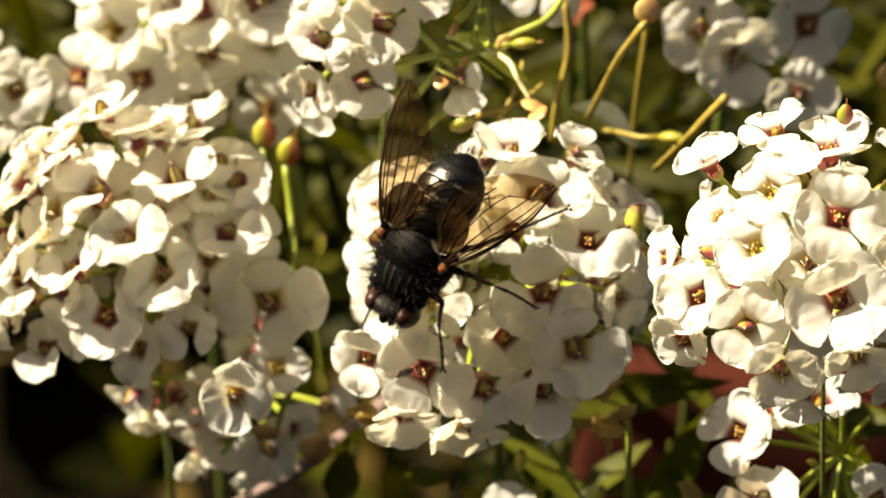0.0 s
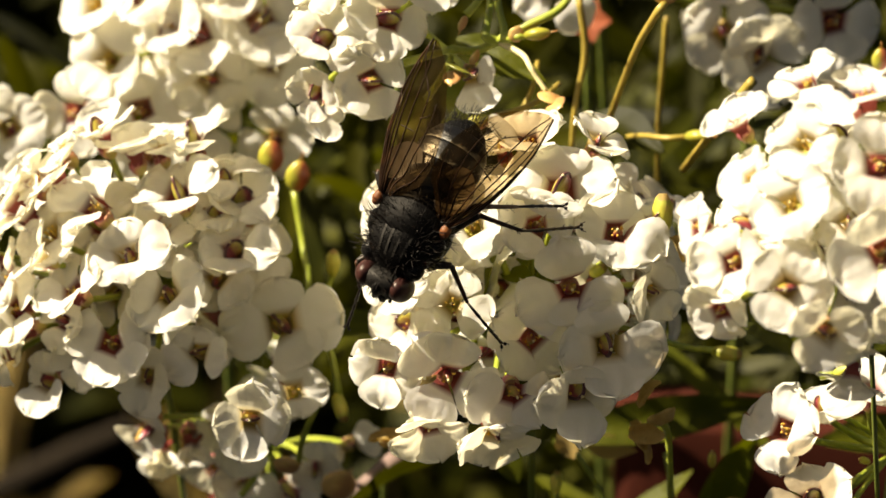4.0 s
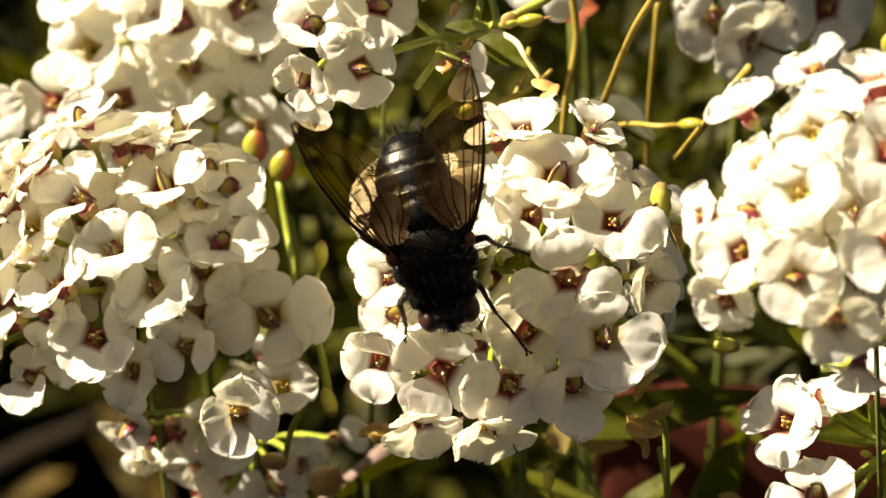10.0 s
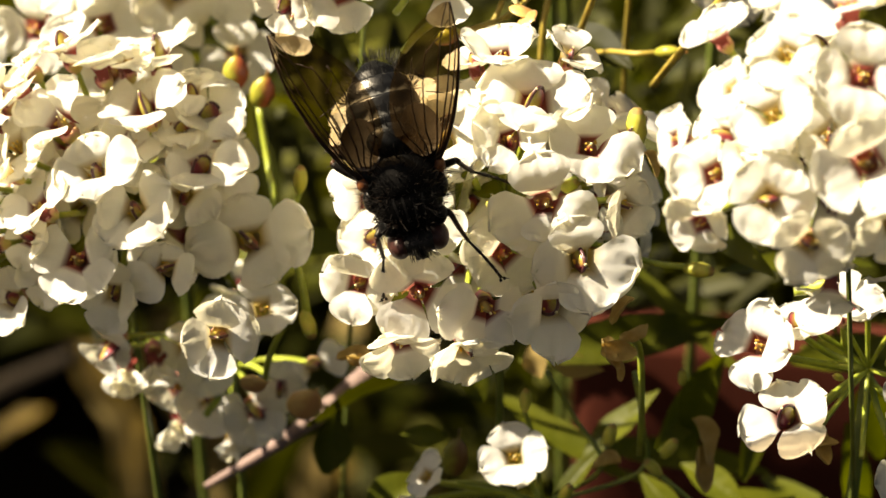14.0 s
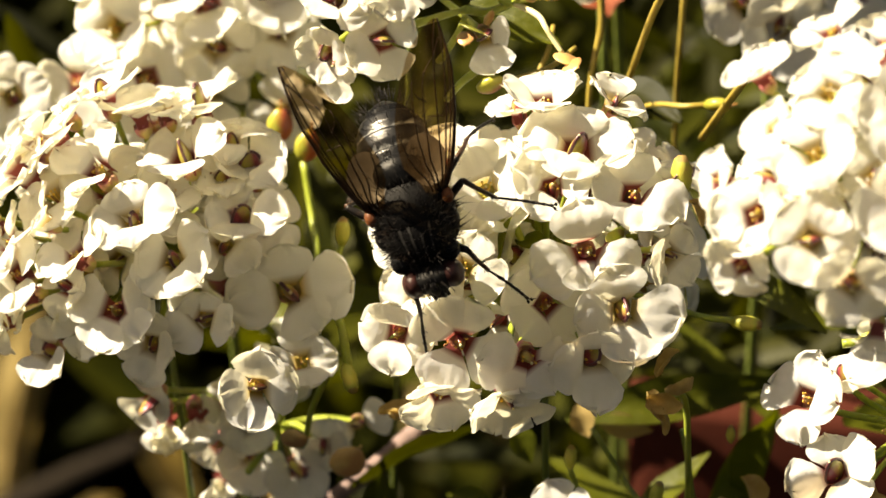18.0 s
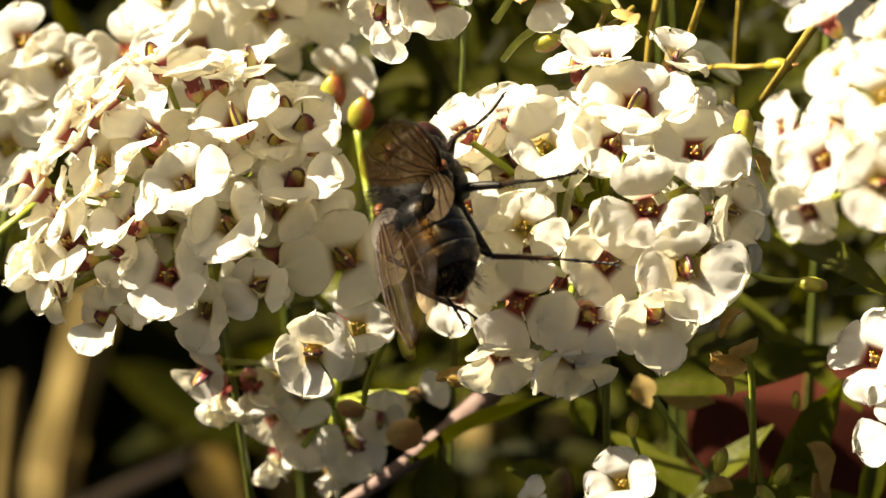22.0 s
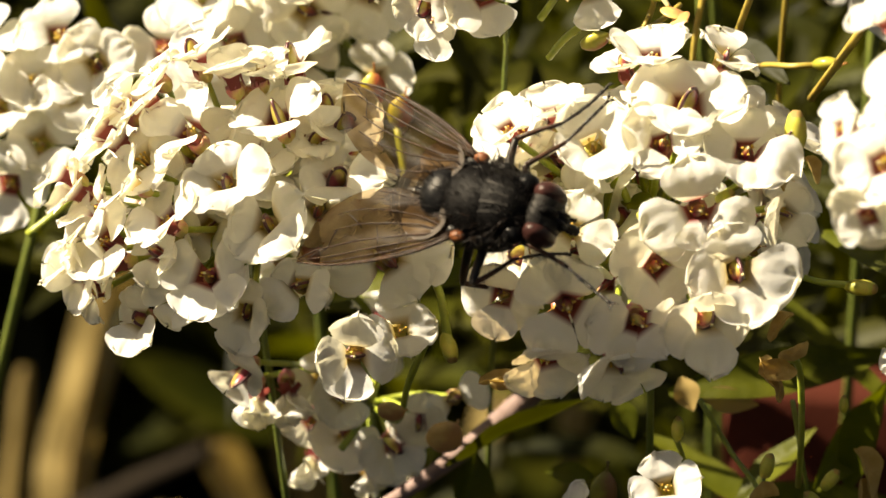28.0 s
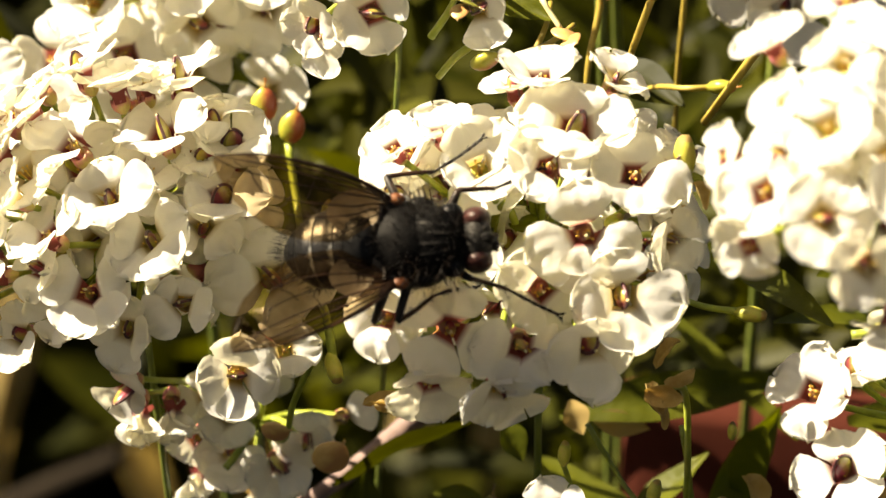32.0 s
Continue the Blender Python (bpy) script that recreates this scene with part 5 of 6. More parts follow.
# ---- the fly: built in millimetres, head towards +x, back towards +z ----
def bristle(bm, p, d, long, r, bend=0.3):
    """One tapering curved hair."""
    p, d = Vector(p), Vector(d).normalized()
    side = d.orthogonal().normalized()
    up = d.cross(side)
    mid = p + d * long * 0.55
    tip = p + d * long + Vector((-0.25, 0, 0)) * long * bend
    ring = [[bm.verts.new(c + k * (math.cos(a) * side + math.sin(a) * up)) for a in (0, 2.1, 4.2)] for c, k in ((p, r), (mid, r * 0.7))]
    end = bm.verts.new(tip)
    for k in range(3):
        j = (k + 1) % 3
        bm.faces.new((ring[0][k], ring[0][j], ring[1][j], ring[1][k]))
        bm.faces.new((ring[1][k], ring[1][j], end))


def hairs(count, c, r, seed, long, thick, lean, keep):
    """Hairs that stand on an egg shape with middle c and radii r; keep(d) tells where."""
    g = random.Random(seed)
    bm = bmesh.new()
    done = 0
    while done < count:
        d = Vector((g.gauss(0, 1), g.gauss(0, 1), g.gauss(0, 1))).normalized()
        if not keep(d):
            continue
        p = Vector(c) + Vector((d.x * r[0], d.y * r[1], d.z * r[2]))
        nrm = Vector((d.x / r[0], d.y / r[1], d.z / r[2])).normalized()
        w = nrm + Vector(lean) + 0.25 * Vector((g.gauss(0, 1), g.gauss(0, 1), g.gauss(0, 1)))
        bristle(bm, p - 0.03 * nrm, w, long * g.uniform(0.6, 1.25), thick)
        done += 1
    return bm


def segment(x0, x1, r0, r1, r2):
    """One plate of the abdomen: a band with a rounded step at its hind rim."""
    def fn(u, v):
        a = 2 * math.pi * v
        k = u * u * (3 - 2 * u)
        r = (r0 + (r1 - r0) * min(1.0, u / 0.5) if u < 0.5 else r1 + (r2 - r1) * (u - 0.5) / 0.5)
        if u > 0.88:
            r -= 0.035 * ((u - 0.88) / 0.12) ** 2
        if u < 0.08:
            r -= 0.03 * (1 - u / 0.08)
        x = x0 + (x1 - x0) * u
        return Vector((x - x0, 1.02 * r * math.cos(a), r * 0.84 * math.sin(a) + 0.05 * k))
    bm = grid(fn, 12, 28, True)
    bmesh.ops.contextual_create(bm, geom=[e for e in bm.edges if e.is_boundary and e.verts[0].co.x < -0.5 * abs(x1 - x0)])
    return bm


WING_LONG = 7.2


def wing_place(u, w, side):
    """A point of the wing: u from root to tip, w from the front rim (0) to the hind rim (1). It trails towards -x."""
    front = 0.10 + 0.42 * math.sin(math.pi * min(1.0, u ** 0.75)) - 0.55 * max(0.0, u - 0.72) ** 1.5 * 3
    wide = 0.40 + 2.45 * math.sin(math.pi * min(1.0, 0.09 + 0.86 * u)) ** 0.85
    if u > 0.8:
        wide *= math.sqrt(max(0.0, 1 - ((u - 0.8) / 0.205) ** 2))
        wide += 0.02
    if u < 0.2:
        wide *= 0.55 + 0.45 * u / 0.2
    y = front - wide * w
    z = 0.10 * math.sin(w * 11) * (0.35 + u) * (1 - 0.6 * u) + 0.30 * math.sin(u * 2.6) - 0.25 * w * (1 - u) + 0.07 * noise.noise(Vector((u * 7, w * 6, side)))
    return Vector((-WING_LONG * u, y * side, z))


def wing(fly, name, root, side):
    ob = part(name, grid(lambda u, v: wing_place(u, v, side), 40, 16), FLY_WING, fly, "smoky clear wing", Matrix.Translation(root))
    lanes = ((0.0, 0.0, 0.0, 1.0, 0.06), (0.05, 0.03, 0.02, 0.62, 0.04), (0.10, 0.10, 0.05, 0.84, 0.034), (0.16, 0.20, 0.12, 0.97, 0.034),
             (0.24, 0.32, 0.34, 0.99, 0.034), (0.36, 0.50, 0.58, 0.74, 0.034), (0.50, 0.66, 0.80, 0.70, 0.03), (0.70, 0.86, 0.95, 0.42, 0.03))
    for a, b, c, end, r in lanes:
        pts = []
        for k in range(9):
            u = 0.02 + (end - 0.02) * k / 8
            s = k / 8
            w = (1 - s) ** 2 * a + 2 * s * (1 - s) * b + s * s * c
            pts.append(wing_place(u, w, side) + Vector((0, 0, 0.015)))
        part("vein", tube(pts, r * 1.25, r * 0.7, 5, 2), FLY_VEIN, ob, "brown vein")
    for u0, w0, u1, w1 in ((0.46, 0.22, 0.47, 0.46), (0.72, 0.56, 0.80, 0.30), (0.80, 0.30, 0.90, 0.18), (0.56, 0.48, 0.63, 0.72)):
        pts = [wing_place(u0 + (u1 - u0) * k / 4, w0 + (w1 - w0) * k / 4 + 0.03 * math.sin(math.pi * k / 4), side) + Vector((0, 0, 0.015)) for k in range(5)]
        part("vein", tube(pts, 0.027, 0.022, 5, 2), FLY_VEIN, ob, "brown cross vein")
    bm = bmesh.new()
    g = random.Random(3)
    for k in range(46):
        u = 0.02 + 0.85 * k / 46
        bristle(bm, wing_place(u, 0.0, side), (-0.4, side, 0.4), g.uniform(0.10, 0.2), 0.014)
    part("bristle_fringe", bm, FLY_LEG, ob)
    return ob


def leg(fly, name, hip, knee, ankle, toe):
    """A leg that turns at its hip and bends at its knee; the points are in the fly's millimetres."""
    hip = Vector(hip)
    k, a, t = (Vector(p) - hip for p in (knee, ankle, toe))
    g = random.Random(11)

    def bristled(bm, p, q, n, long):
        p, q = Vector(p), Vector(q)
        along = (q - p).normalized()
        for _ in range(n):
            w = Vector((g.gauss(0, 1), g.gauss(0, 1), g.gauss(0, 1)))
            w = (w - along * w.dot(along)).normalized() + along * 0.9
            bristle(bm, p.lerp(q, g.uniform(0.1, 0.97)), w, long * g.uniform(0.5, 1.2), 0.016, 0.0)
        return bm

    ob = part(name, tube([(0, 0, 0), k * 0.25 + Vector((0, 0, 0.10)), k * 0.75 + Vector((0, 0, 0.08)), k], 0.23, 0.13, 9, 4), FLY_LEG, fly, "black bristly leg", Matrix.Translation(hip))
    part("bristle_coat", bristled(bmesh.new(), (0, 0, 0), k, 34, 0.42), FLY_LEG, ob)
    a, t = a - k, t - k
    shin = part("tibia", tube([(0, 0, 0), a * 0.5 + Vector((0, 0, 0.06)), a], 0.115, 0.075, 8, 4), FLY_SHIN, ob, "red-brown shin", Matrix.Translation(k))
    joints = [a + (t - a) * s + Vector((0, 0, -0.10 * math.sin(math.pi * s))) for s in (0, 0.36, 0.56, 0.73, 0.87, 1.0)]
    bm = bmesh.new()
    for p, q in zip(joints, joints[1:]):
        tube([p, p * 0.4 + q * 0.6, q], 0.048, 0.078, 6, 2, bm=bm)
    d = (t - joints[-2]).normalized()
    s = d.cross(Vector((0, 0, 1))).normalized()
    for m in (-1, 1):
        tube([t, t + d * 0.14 + s * 0.14 * m, t + d * 0.24 + s * 0.20 * m - Vector((0, 0, 0.10))], 0.035, 0.012, 4, 2, bm=bm)
        blob(t + d * 0.12 + s * 0.09 * m, (0.09, 0.07, 0.035), 4, 6, bm=bm)
    foot = part("tarsus", bm, FLY_LEG, ob, "jointed black clawed foot", Matrix.Translation(k))
    coat = part("bristle_coat", bristled(bristled(bmesh.new(), (0, 0, 0), a, 34, 0.36), a, t, 30, 0.2), FLY_LEG, ob, "", Matrix.Translation(k))
    return ob, tuple(hip), tuple(k), (shin, foot, coat)


def build_fly():
    fly = tagged(new("fly"), "bristly black fly with smoky wings on white flowers", "fly")
    fly.scale = (MM, MM, MM)
    thorax = part("thorax", blob((0, 0, -0.45), (1.75, 1.42, 1.10), 20, 28, 0.06, 1.0), FLY_BLACK, fly, "dull black thorax")
    part("front_shield", blob((0.40, 0, 0.10), (1.58, 1.48, 1.24), 20, 28, 0.04, 2.0), FLY_BLACK, thorax, "bristly black front shield")
    part("rear_shield", blob((-0.38, 0, 0.12), (1.58, 1.55, 1.27), 20, 28, 0.04, 5.0), FLY_BLACK, thorax, "bristly black rear shield")
    for y in (-0.62, -0.22, 0.22, 0.62):
        def stripe(u, v, y=y):
            x = 0.05 + 1.35 * u
            yy = y * (1 - 0.25 * u) + 0.05 * (2 * v - 1)
            k = max(0.0, 1 - ((x - 0.40) / 1.58) ** 2 - (yy / 1.48) ** 2)
            return Vector((x, yy, 0.10 + 1.24 * math.sqrt(k) + 0.03 * math.sin(math.pi * u)))
        part("thorax_stripe", grid(stripe, 12, 2), FLY_FACE, thorax, "faint grey dust stripe")
    for s in (-1, 1):
        part("shoulder", blob((1.40, 1.00 * s, 0.30), (0.46, 0.42, 0.45), 10, 14, 0.05), FLY_GLOSS, thorax, "shining shoulder lump")
        part("side_lump", blob((0.25, 1.38 * s, 0.10), (0.55, 0.36, 0.48), 10, 14, 0.06, 4.0), FLY_GLOSS, thorax)
        part("side_lump", blob((-0.95, 1.38 * s, 0.42), (0.60, 0.36, 0.42), 10, 14, 0.06, 7.0), FLY_GLOSS, thorax)
        part("side_plate", blob((-0.1, 1.22 * s, -0.45), (1.2, 0.45, 0.85), 10, 14, 0.12, 3.0), FLY_BLACK, thorax)
        part("wing_root", blob((-0.62, 1.58 * s, 0.72), (0.34, 0.24, 0.20), 8, 12, 0.10, 1.0), FLY_AMBER, thorax, "red-brown wing root")
    for c, r, n, seed in (((0.40, 0, 0.10), (1.58, 1.48, 1.24), 430, 21), ((-0.38, 0, 0.12), (1.58, 1.55, 1.27), 480, 23)):
        part("bristle_coat", hairs(n, c, r, seed, 0.46, 0.014, (-0.30, 0, 0.15), lambda d: d.z > -0.35), FLY_LEG, thorax, "short black bristles")
        part("bristle_coat", hairs(74, c, r, seed + 1, 1.05, 0.024, (-0.35, 0, 0.3), lambda d: 0.0 < d.z < 0.8), FLY_LEG, thorax, "long black bristles")
    part("hair_fringe", hairs(260, (0, 0, -0.35), (1.8, 1.62, 0.95), 27, 0.55, 0.011, (-0.1, 0, 0), lambda d: abs(d.y) > 0.5), FLY_FUZZ, thorax, "fine pale hairs along the sides")
    scut = part("scutellum", blob((-2.0, 0, 0.50), (0.82, 1.05, 0.62), 14, 20, 0.03), FLY_GLOSS, fly, "shining rounded plate")
    part("bristle_coat", hairs(40, (-1.95, 0, 0.45), (0.80, 1.0, 0.55), 22, 0.95, 0.02, (-0.9, 0, 0.2), lambda d: d.x < 0.1 and d.z > 0), FLY_LEG, scut)
    droop = Matrix.Translation((-1.55, 0, -0.10)) @ Matrix.Rotation(radians(-24), 4, "Y")
    for x0, x1, r0, r1, r2 in ((-1.55, -2.70, 1.18, 1.37, 1.44), (-2.62, -3.55, 1.41, 1.49, 1.44), (-3.47, -4.40, 1.42, 1.35, 1.10), (-4.32, -5.15, 1.08, 0.85, 0.30)):
        seg = part("abdomen_plate", segment(x0, x1, r0, r1, r2), FLY_TERGITE if x0 > -4 else FLY_GLOSS, fly, "black plate with silver band", droop @ Matrix.Translation((x0 + 1.55, 0, 0)))
        part("bristle_coat", hairs(60 if x0 > -3 else 140, (-0.45, 0, 0), (0.55, 1.1 * r1, r1 * 0.86), int(-x0 * 10), 0.38 if x0 > -3.2 else 0.55, 0.014, (-0.7, 0, 0.1), lambda d: d.z > -0.5 and d.x < 0.5), FLY_LEG, seg)
    head = part("fly_head", blob((2.30, 0, -0.10), (0.62, 1.15, 1.05), 16, 24, 0.03), FLY_FACE, fly, "grey-dusted black head")
    for s in (-1, 1):
        part("eye", blob((2.32, 0.78 * s, 0.0), (0.58, 0.48, 0.90), 18, 24), FLY_EYE, head, "dark red-brown compound eye")
        part("antenna", tube([(2.85, 0.14 * s, 0.15), (3.08, 0.17 * s, 0.0), (3.10, 0.20 * s, -0.35)], 0.07, 0.10, 7, 3), FLY_LEG, head, "short black antenna")
        part("palp", tube([(2.75, 0.2 * s, -0.7), (3.0, 0.25 * s, -0.95), (3.15, 0.28 * s, -1.0)], 0.06, 0.08, 6, 3), FLY_LEG, head)
    part("brow", blob((2.62, 0, 0.40), (0.42, 0.26, 0.55), 10, 14, 0.05), FLY_BLACK, head, "black brow between the eyes")
    part("muzzle", blob((2.80, 0, -0.45), (0.35, 0.42, 0.45), 10, 14, 0.10), FLY_FACE, head)
    part("proboscis", tube([(2.7, 0, -0.8), (2.85, 0, -1.25), (2.95, 0, -1.6)], 0.16, 0.2, 8, 3), FLY_LEG, head, "short black mouthpart")
    part("bristle_coat", hairs(90, (2.30, 0, -0.10), (0.62, 1.15, 1.05), 31, 0.42, 0.016, (0.5, 0, 0.2), lambda d: abs(d.y) < 0.5 and d.z > -0.6), FLY_LEG, head)
    for s in (-1, 1):
        def scale(u, v, s=s):
            a = 2 * math.pi * v
            return Vector((-1.75 - 1.05 * u * math.cos(a) * (1 - 0.1 * math.sin(a)) - 0.45 * u, s * (1.25 + 0.78 * u * math.sin(a)), 0.62 + 0.16 * u * u - 0.2 * u * math.cos(a)))
        part("calypter", grid(scale, 6, 18, True), FLY_SCALE, fly, "smoky brown scale at wing root")
    wings = [wing(fly, n, (-0.75, 1.45 * s, 0.80), s) for n, s in (("left_wing", 1), ("right_wing", -1))]
    legs = {}
    for s, w in ((1, "left"), (-1, "right")):
        legs[w + "_front"] = leg(fly, w + "_front_leg", (1.15, 0.85 * s, -0.9), (1.75, 1.95 * s, -0.4), (3.2, 2.1 * s, -1.4), (5.1, 2.9 * s, -2.3))
        legs[w + "_middle"] = leg(fly, w + "_middle_leg", (-0.2, 1.05 * s, -0.95), (-0.9, 2.7 * s, -0.3), (0.5, 3.2 * s, -1.4), (1.9, 4.8 * s, -2.3))
        legs[w + "_hind"] = leg(fly, w + "_hind_leg", (-0.9, 0.95 * s, -1.0), (-2.5, 2.5 * s, -0.1), (-3.6, 3.9 * s, -1.9), (-5.0, 5.3 * s, -3.0))
    return fly, wings, legs


FLY, WINGS, LEGS = build_fly()


# ---- what moves ----
def spread(side, degrees, lift, twist=22):
    """A wing's pose in the fly's space: it opens outwards, rises about its root and dips its front rim."""
    return pose(-0.75, 1.45 * side, 0.80, -side * twist, lift, -side * degrees)


def motions():
    walk(FLY, [(t, pose(*row)) for t, *row in (
        (0, -0.00010, -0.00413, 0.11680, -27.9, 65.2, -145.3),
        (0.5, 0.00034, -0.00413, 0.11691, -32.7, 64.4, -144.9),
        (1, 0.00070, -0.00455, 0.11634, -4.1, 69.3, -107.0),
        (1.5, 0.00097, -0.00449, 0.11638, -0.8, 70.5, -102.0),
        (2, 0.00072, -0.00458, 0.11617, -10.5, 72.9, -111.0),
        (2.5, -0.00077, -0.00410, 0.11697, -37.4, 55.2, -148.8),
        (3, -0.00101, -0.00415, 0.11690, -20.0, 52.0, -135.9),
        (3.5, -0.00092, -0.00357, 0.11783, -27.3, 51.6, -142.4),
        (5.5, -0.00110, -0.00396, 0.11721, 20.9, 62.5, -79.7),
        (6, -0.00107, -0.00407, 0.11703, 31.4, 61.6, -66.7),
        (7, -0.00091, -0.00421, 0.11685, 39.7, 52.5, -64.9),
        (8, -0.00032, -0.00388, 0.11746, 22.3, 65.3, -78.5),
        (8.5, -0.00028, -0.00435, 0.11664, 43.0, 60.8, -49.0),
        (9, 0.00040, -0.00440, 0.11650, 44.3, 63.4, -41.4),
        (10, 0.00021, -0.00446, 0.11650, 40.8, 69.0, -44.9),
        (11, 0.00018, -0.00446, 0.11654, 31.9, 68.7, -53.6),
        (12, 0.00011, -0.00449, 0.11644, 34.5, 68.2, -53.0),
        (13, -0.00010, -0.00449, 0.11639, 28.8, 66.7, -54.4),
        (14, -0.00012, -0.00454, 0.11635, 33.8, 67.1, -49.9),
        (15, -0.00093, -0.00444, 0.11659, 51.6, 51.5, -39.9),
        (17.5, -0.00047, -0.00436, 0.11669, 31.6, 57.0, -60.0),
        (18, -0.00119, -0.00436, 0.11668, 32.8, 55.3, -57.5),
        (18.5, -0.00107, -0.00496, 0.11573, 16.4, 63.8, -73.9),
        (19, -0.00117, -0.00527, 0.11527, -19.0, 65.9, -109.2),
        (19.5, -0.00158, -0.00552, 0.11472, -34.3, 54.8, -140.8),
        (20, -0.00226, -0.00573, 0.11427, -81.9, 54.0, 137.1),
        (20.5, -0.00240, -0.00504, 0.11528, -74.1, 40.8, 141.5),
        (21, -0.00324, -0.00450, 0.11606, -81.0, 12.4, 127.0),
        (21.5, -0.00287, -0.00463, 0.11592, -62.0, -11.7, 98.5),
        (22, -0.00322, -0.00444, 0.11630, -40.3, -11.4, 96.0),
        (22.5, -0.00343, -0.00447, 0.11613, -46.6, -12.1, 95.6),
        (23, -0.00376, -0.00436, 0.11617, -57.5, -28.2, 107.5),
        (23.5, -0.00307, -0.00409, 0.11679, -29.2, -37.9, 67.9),
        (24, -0.00331, -0.00385, 0.11737, -26.1, -38.9, 47.9),
        (24.5, -0.00363, -0.00379, 0.11743, -13.4, -39.1, 31.1),
        (26.5, -0.00343, -0.00494, 0.11544, 58.6, -26.8, -33.6),
        (27, -0.00302, -0.00477, 0.11566, 54.9, -12.0, -34.9),
        (27.5, -0.00320, -0.00486, 0.11547, 48.9, -4.9, -26.9),
        (28, -0.00235, -0.00469, 0.11571, 44.6, -5.2, -29.1),
        (28.5, -0.00212, -0.00424, 0.11643, 45.1, -0.7, -27.7),
        (29, -0.00206, -0.00499, 0.11522, 45.7, 2.6, -24.9),
        (29.5, -0.00213, -0.00471, 0.11564, 50.3, 14.0, -8.3),
        (30, -0.00204, -0.00478, 0.11546, 60.5, 11.3, 17.7),
        (30.5, -0.00206, -0.00488, 0.11530, 56.5, 7.8, 3.8),
        (31, -0.00087, -0.00507, 0.11499, 53.2, -8.5, -0.1),
        (31.5, -0.00134, -0.00504, 0.11503, 52.8, -4.9, 1.3),
        (32, -0.00083, -0.00494, 0.11518, 51.9, -2.2, 3.1),
    )])
    for ob, side, rows in ((WINGS[0], 1, LEFT_OPEN), (WINGS[1], -1, RIGHT_OPEN)):
        walk(ob, [(t, spread(side, *row)) for t, *row in rows])
    for name, rows in BENDS.items():
        ob, hip, knee, lower = LEGS[name]
        walk(ob, [(t, pose(*hip, *row[:3])) for t, *row in rows])
        for p in lower:
            walk(p, [(t, pose(*knee, *row[3:])) for t, *row in rows])


# degrees by which the wings stand open and rise, by seconds
LEFT_OPEN = ((0, 32.3, 10.9), (1, 26.8, 22), (2, 23.3, 22), (3, 29.4, 22), (6, 18.3, 22, 46), (7, 29.6, 22, 46), (8, 32.6, 22, 46), (9, 19.5, 12.4), (10, 16.5, 8.6), (11, 16.8, 18.7), (12, 19, 19), (13, 17.8, 22), (14, 17.9, 17.1), (15, 25.2, 22, 46), (18, 17.7, 19.8, 46), (19, 17.2, 18.7), (20, 19.9, -4.2), (21, 20.4, -3.5), (22, 1, -9, 8), (23, -4.2, 8.1, 8), (24, 38.3, -9, 8), (27, 22.3, -9, 8), (28, 19.9, -4, 8), (29, 18.9, -6.1, 8), (30, 19.4, 6.8, 8), (31, 20.5, -9, 8), (32, 15.2, 22, 8))
RIGHT_OPEN = ((0, 11.2, 10.2), (1, 15.9, 8.4), (2, 17.4, 5.3), (3, -0.2, 16.5), (6, 3.9, 22, 46), (7, 14.9, -9, 46), (8, 6.2, 22, 46), (9, 18.7, 10.1), (10, 20.3, 12.2), (11, 20.4, 12.3), (12, 20.5, 16), (13, 21.4, 15.5), (14, 18.5, 5), (15, 3.6, 22, 46), (18, 11.9, 22, 46), (19, 10.9, 17.4), (20, 19.9, -3.2), (21, 26, 32), (21.6, 30, 50), (22.4, 30, 50), (23, 24.1, -9, 8), (24, 30.1, 4.1, 8), (27, 14, -9, 8), (28, 18.3, -9, 8), (29, 18.7, -9, 8), (30, 19.4, 0.8, 8), (31, 30.9, 22, 8), (32, 25.3, 22, 8))
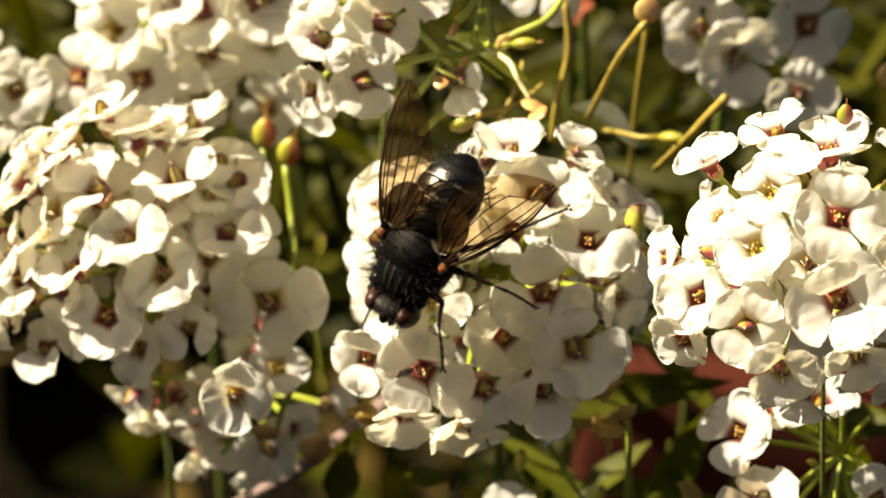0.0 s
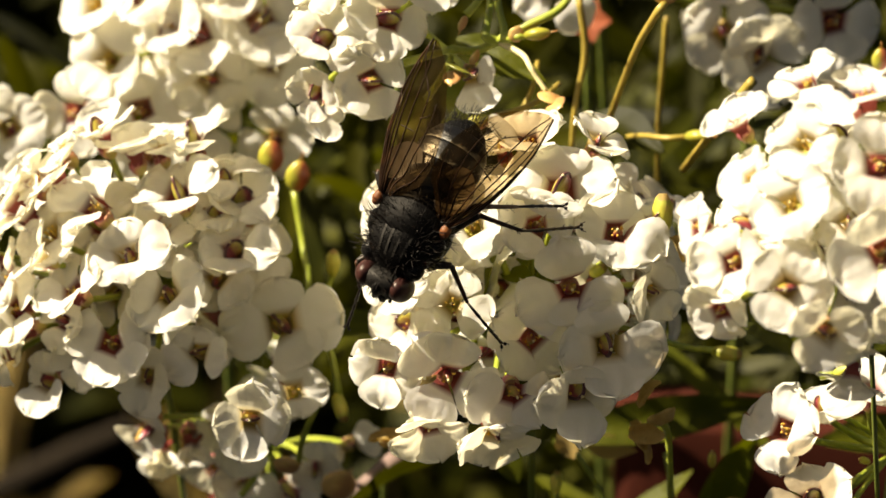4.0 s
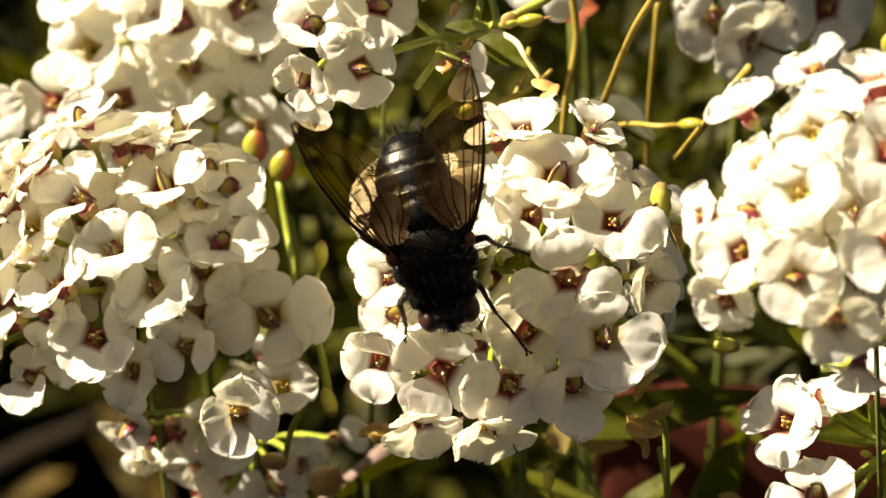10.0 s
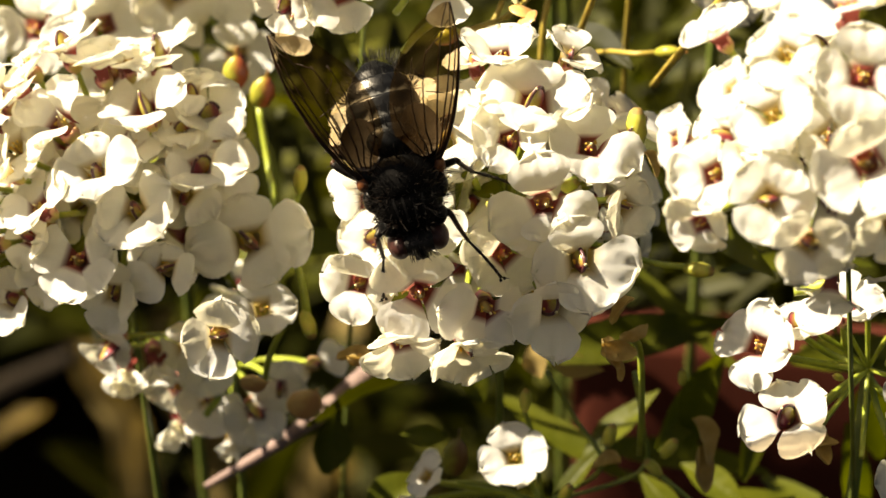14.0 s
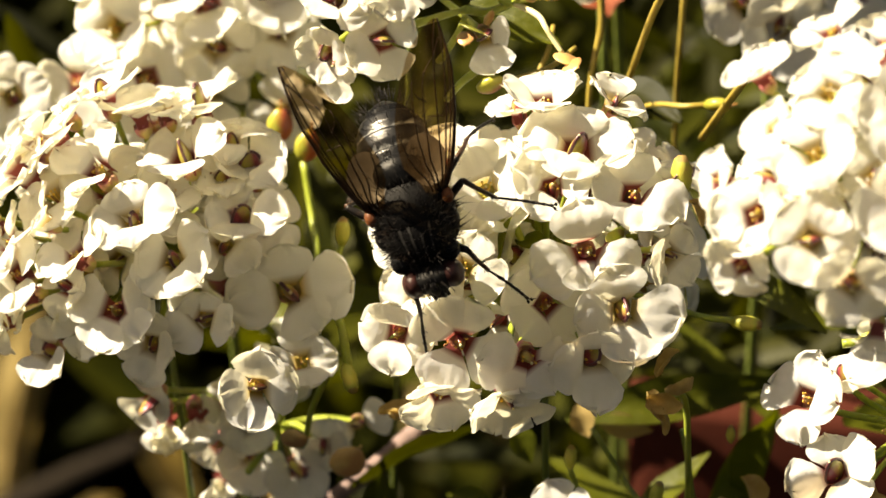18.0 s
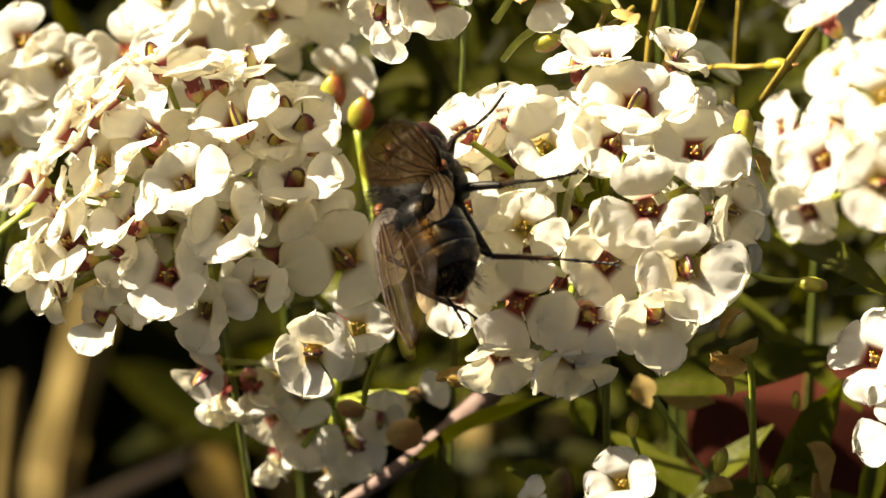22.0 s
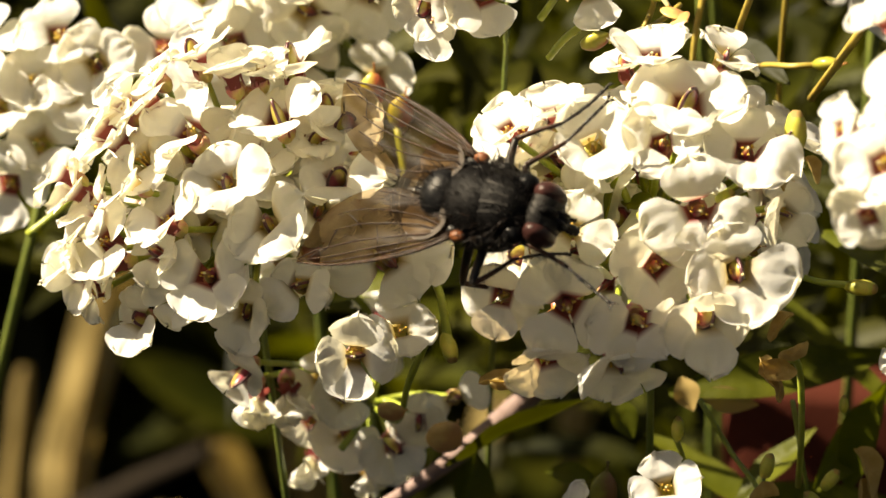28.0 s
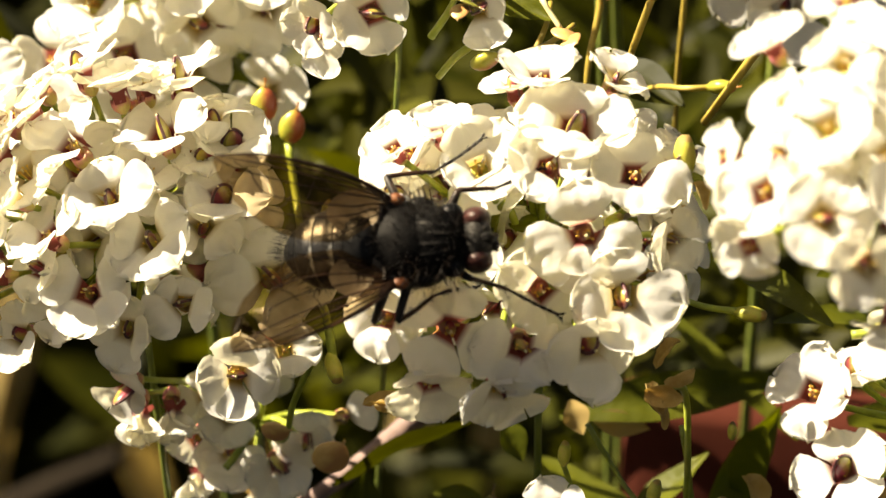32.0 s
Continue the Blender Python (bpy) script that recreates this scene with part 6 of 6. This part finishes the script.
# degrees by which each leg turns about its hip, and its shin about the knee, by seconds
BENDS = {
    "left_front": ((0, 8, -21, 23, -20, 15, -30), (1, 28, -8, -3, -7, 11, -9), (2, 23, -4, -5, 4, 0, 6), (3, -15, -9, 68, -6, 16, -3), (6, -10, -6, -9, 10, -24, 5), (7, 11, -11, -10, -4, -8, 2), (8, 29, -1, -10, -5, 11, -1), (9, 29, -24, -1, -13, 7, -16), (10, 30, -11, -6, -8, 9, -9), (11, 32, -19, 0, -12, 11, -14), (12, 32, -14, -3, -10, 11, -11), (13, 25, -12, 1, -8, 10, -8), (14, 30, -11, -4, -7, 10, -7), (15, 33, -2, -16, -15, 15, -16), (18, 27, -4, 1, -13, 21, -12), (19, 10, 8, -6, -9, 16, -7), (20, -23, -8, 77, 18, 10, -21), (21, -55, 60, 0, 0, 0, 0), (22, -55, 60, 0, 0, 0, 0), (23, -55, 60, 0, 0, 0, 0), (24, 1, -2, -40, -20, -36, 63), (27, 11, 12, 22, 51, 3, -10), (28, 16, -17, 34, 14, 10, -8), (29, 22, 5, 2, -10, 19, 4), (30, 6, 2, -30, -2, -20, 16), (31, -6, 5, -6, 13, -14, 8), (32, -4, 2, 1, 2, -1, 1)),
    "right_front": ((0, -14, 13, 23, 1, 8, -2), (1, -14, 13, 23, 1, 8, -2), (2, -14, 16, 25, 1, 9, -3), (6, -4, 3, 5, 7, 9, 7), (7, -9, 4, -11, 11, 22, 7), (8, -16, 23, 27, -4, 10, -9), (9, -26, -22, -1, 22, 14, 25), (10, -19, -17, -7, 19, 15, 21), (11, -17, -14, -3, 18, 12, 21), (12, -16, -16, -8, 20, 13, 24), (13, -28, -17, 1, 25, 16, 30), (14, -23, -5, 8, 14, 13, 16), (15, -26, 27, 28, -4, 14, -10), (18, -17, 27, 40, -9, 0, -15), (19, 55, 60, 0, 0, 0, 0), (20, 55, 60, 0, 0, 0, 0), (21, 55, 60, 0, 0, 0, 0), (22, -16, -10, -7, 5, 12, 12), (23, -5, 9, 1, 20, 23, 21), (24, 44, -6, 19, 67, 7, -50), (27, -26, -9, 20, 22, 1, -15), (28, -32, 3, 22, 8, -1, -23), (29, -29, 1, 17, 27, 19, 3), (30, 5, -5, 30, 35, -19, -52), (31, -15, -2, 9, 11, 4, -12), (32, -24, 3, 17, 11, 5, -16)),
    "left_middle": ((0, 7, 19, 5, -8, 14, 1), (1, 7, 19, 5, -8, 14, 1), (2, -4, 18, -1, -3, 14, 8), (3, -22, -11, 39, 37, -17, 50), (6, 28, 17, 4, -3, 3, -1), (7, 27, 25, 4, -4, 10, 4), (8, 20, 18, -3, -11, 4, -9), (9, 28, 20, -5, -14, 0, -16), (10, 28, 18, -1, -13, 2, -14), (11, 27, 19, -1, -12, 3, -12), (12, 25, 15, 2, -13, 3, -14), (13, 25, 19, -1, -9, 4, -8), (14, 25, 16, 1, -11, 3, -10), (15, 26, 8, 6, -10, 0, -13), (18, 19, 7, 10, -4, 4, -2), (19, 15, 10, 4, 9, 2, 15), (20, -55, 60, 0, 0, 0, 0), (21, -55, 60, 0, 0, 0, 0), (22, -55, 60, 0, 0, 0, 0), (23, -55, 60, 0, 0, 0, 0), (24, -55, 60, 0, 0, 0, 0), (27, -5, 1, -11, 7, -2, 8), (28, -6, -12, -25, -15, -30, 54), (29, 1, 0, 6, -8, -4, 13), (30, -5, -12, -21, -3, -18, 2), (31, -8, 1, -7, -22, -8, 11), (32, -25, -22, 4, 7, -7, -8)),
    "left_hind": ((0, 10, 18, -2, -24, -19, 7), (1, 10, 18, -2, -24, -19, 7), (2, 6, 11, -3, -22, -20, 8), (6, 22, 22, 0, -37, -32, -47), (7, 15, 25, -5, -37, -31, -38), (8, -55, -40, 0, 0, 0, 0), (10, -55, -40, 0, 0, 0, 0), (12, -55, -40, 0, 0, 0, 0), (14, -55, -40, 0, 0, 0, 0), (15, 18, 24, -6, -33, -32, -41), (18, 11, 19, -5, -37, -30, -56), (20, -60, -35, 67, 41, 45, 24), (21, -52, -20, 19, -1, 41, -7), (22.5, -55, -40, 0, 0, 0, 0), (24, -55, -40, 0, 0, 0, 0), (27, -55, -40, 0, 0, 0, 0), (29, -55, -40, 0, 0, 0, 0), (31, -55, -40, 0, 0, 0, 0), (32, -55, -40, 0, 0, 0, 0)),
    "right_middle": ((0, 55, 60, 0, 0, 0, 0), (2, 55, 60, 0, 0, 0, 0), (6, 55, 60, 0, 0, 0, 0), (10, 55, 60, 0, 0, 0, 0), (14, 55, 60, 0, 0, 0, 0), (18, 55, 60, 0, 0, 0, 0), (19, 55, 60, 0, 0, 0, 0), (21, 69, -11, -36, -22, -4, -34), (22, 34, -6, -3, -8, 5, -17), (23, 51, -3, -19, -12, 8, -26), (24, 26, 0, -35, -8, 8, -20), (27, 25, -12, 15, 60, 0, 0), (28, 15, -6, 21, 60, 0, 0), (29, 8, -5, 6, 60, 0, 0), (30, 8, -7, 3, 60, 0, 0), (31, 7, -5, 4, 60, 0, 0), (32, 10, -8, 5, 60, 0, 0)),
    "right_hind": ((0, 55, -40, 0, 0, 0, 0), (3, 55, -40, 0, 0, 0, 0), (6, 55, -40, 0, 0, 0, 0), (10, 55, -40, 0, 0, 0, 0), (14, 55, -40, 0, 0, 0, 0), (18, 55, -40, 0, 0, 0, 0), (20, 35, -43, -35, -15, 4, 10), (22, 54, -42, -65, 0, 43, 56), (23, -7, -45, -63, -43, 33, 17), (24, -6, -43, -32, -21, 3, 26), (27, 55, -40, 0, 0, 0, 0), (29, 55, -40, 0, 0, 0, 0), (31, 55, -40, 0, 0, 0, 0), (32, 55, -40, 0, 0, 0, 0)),
}
motions()
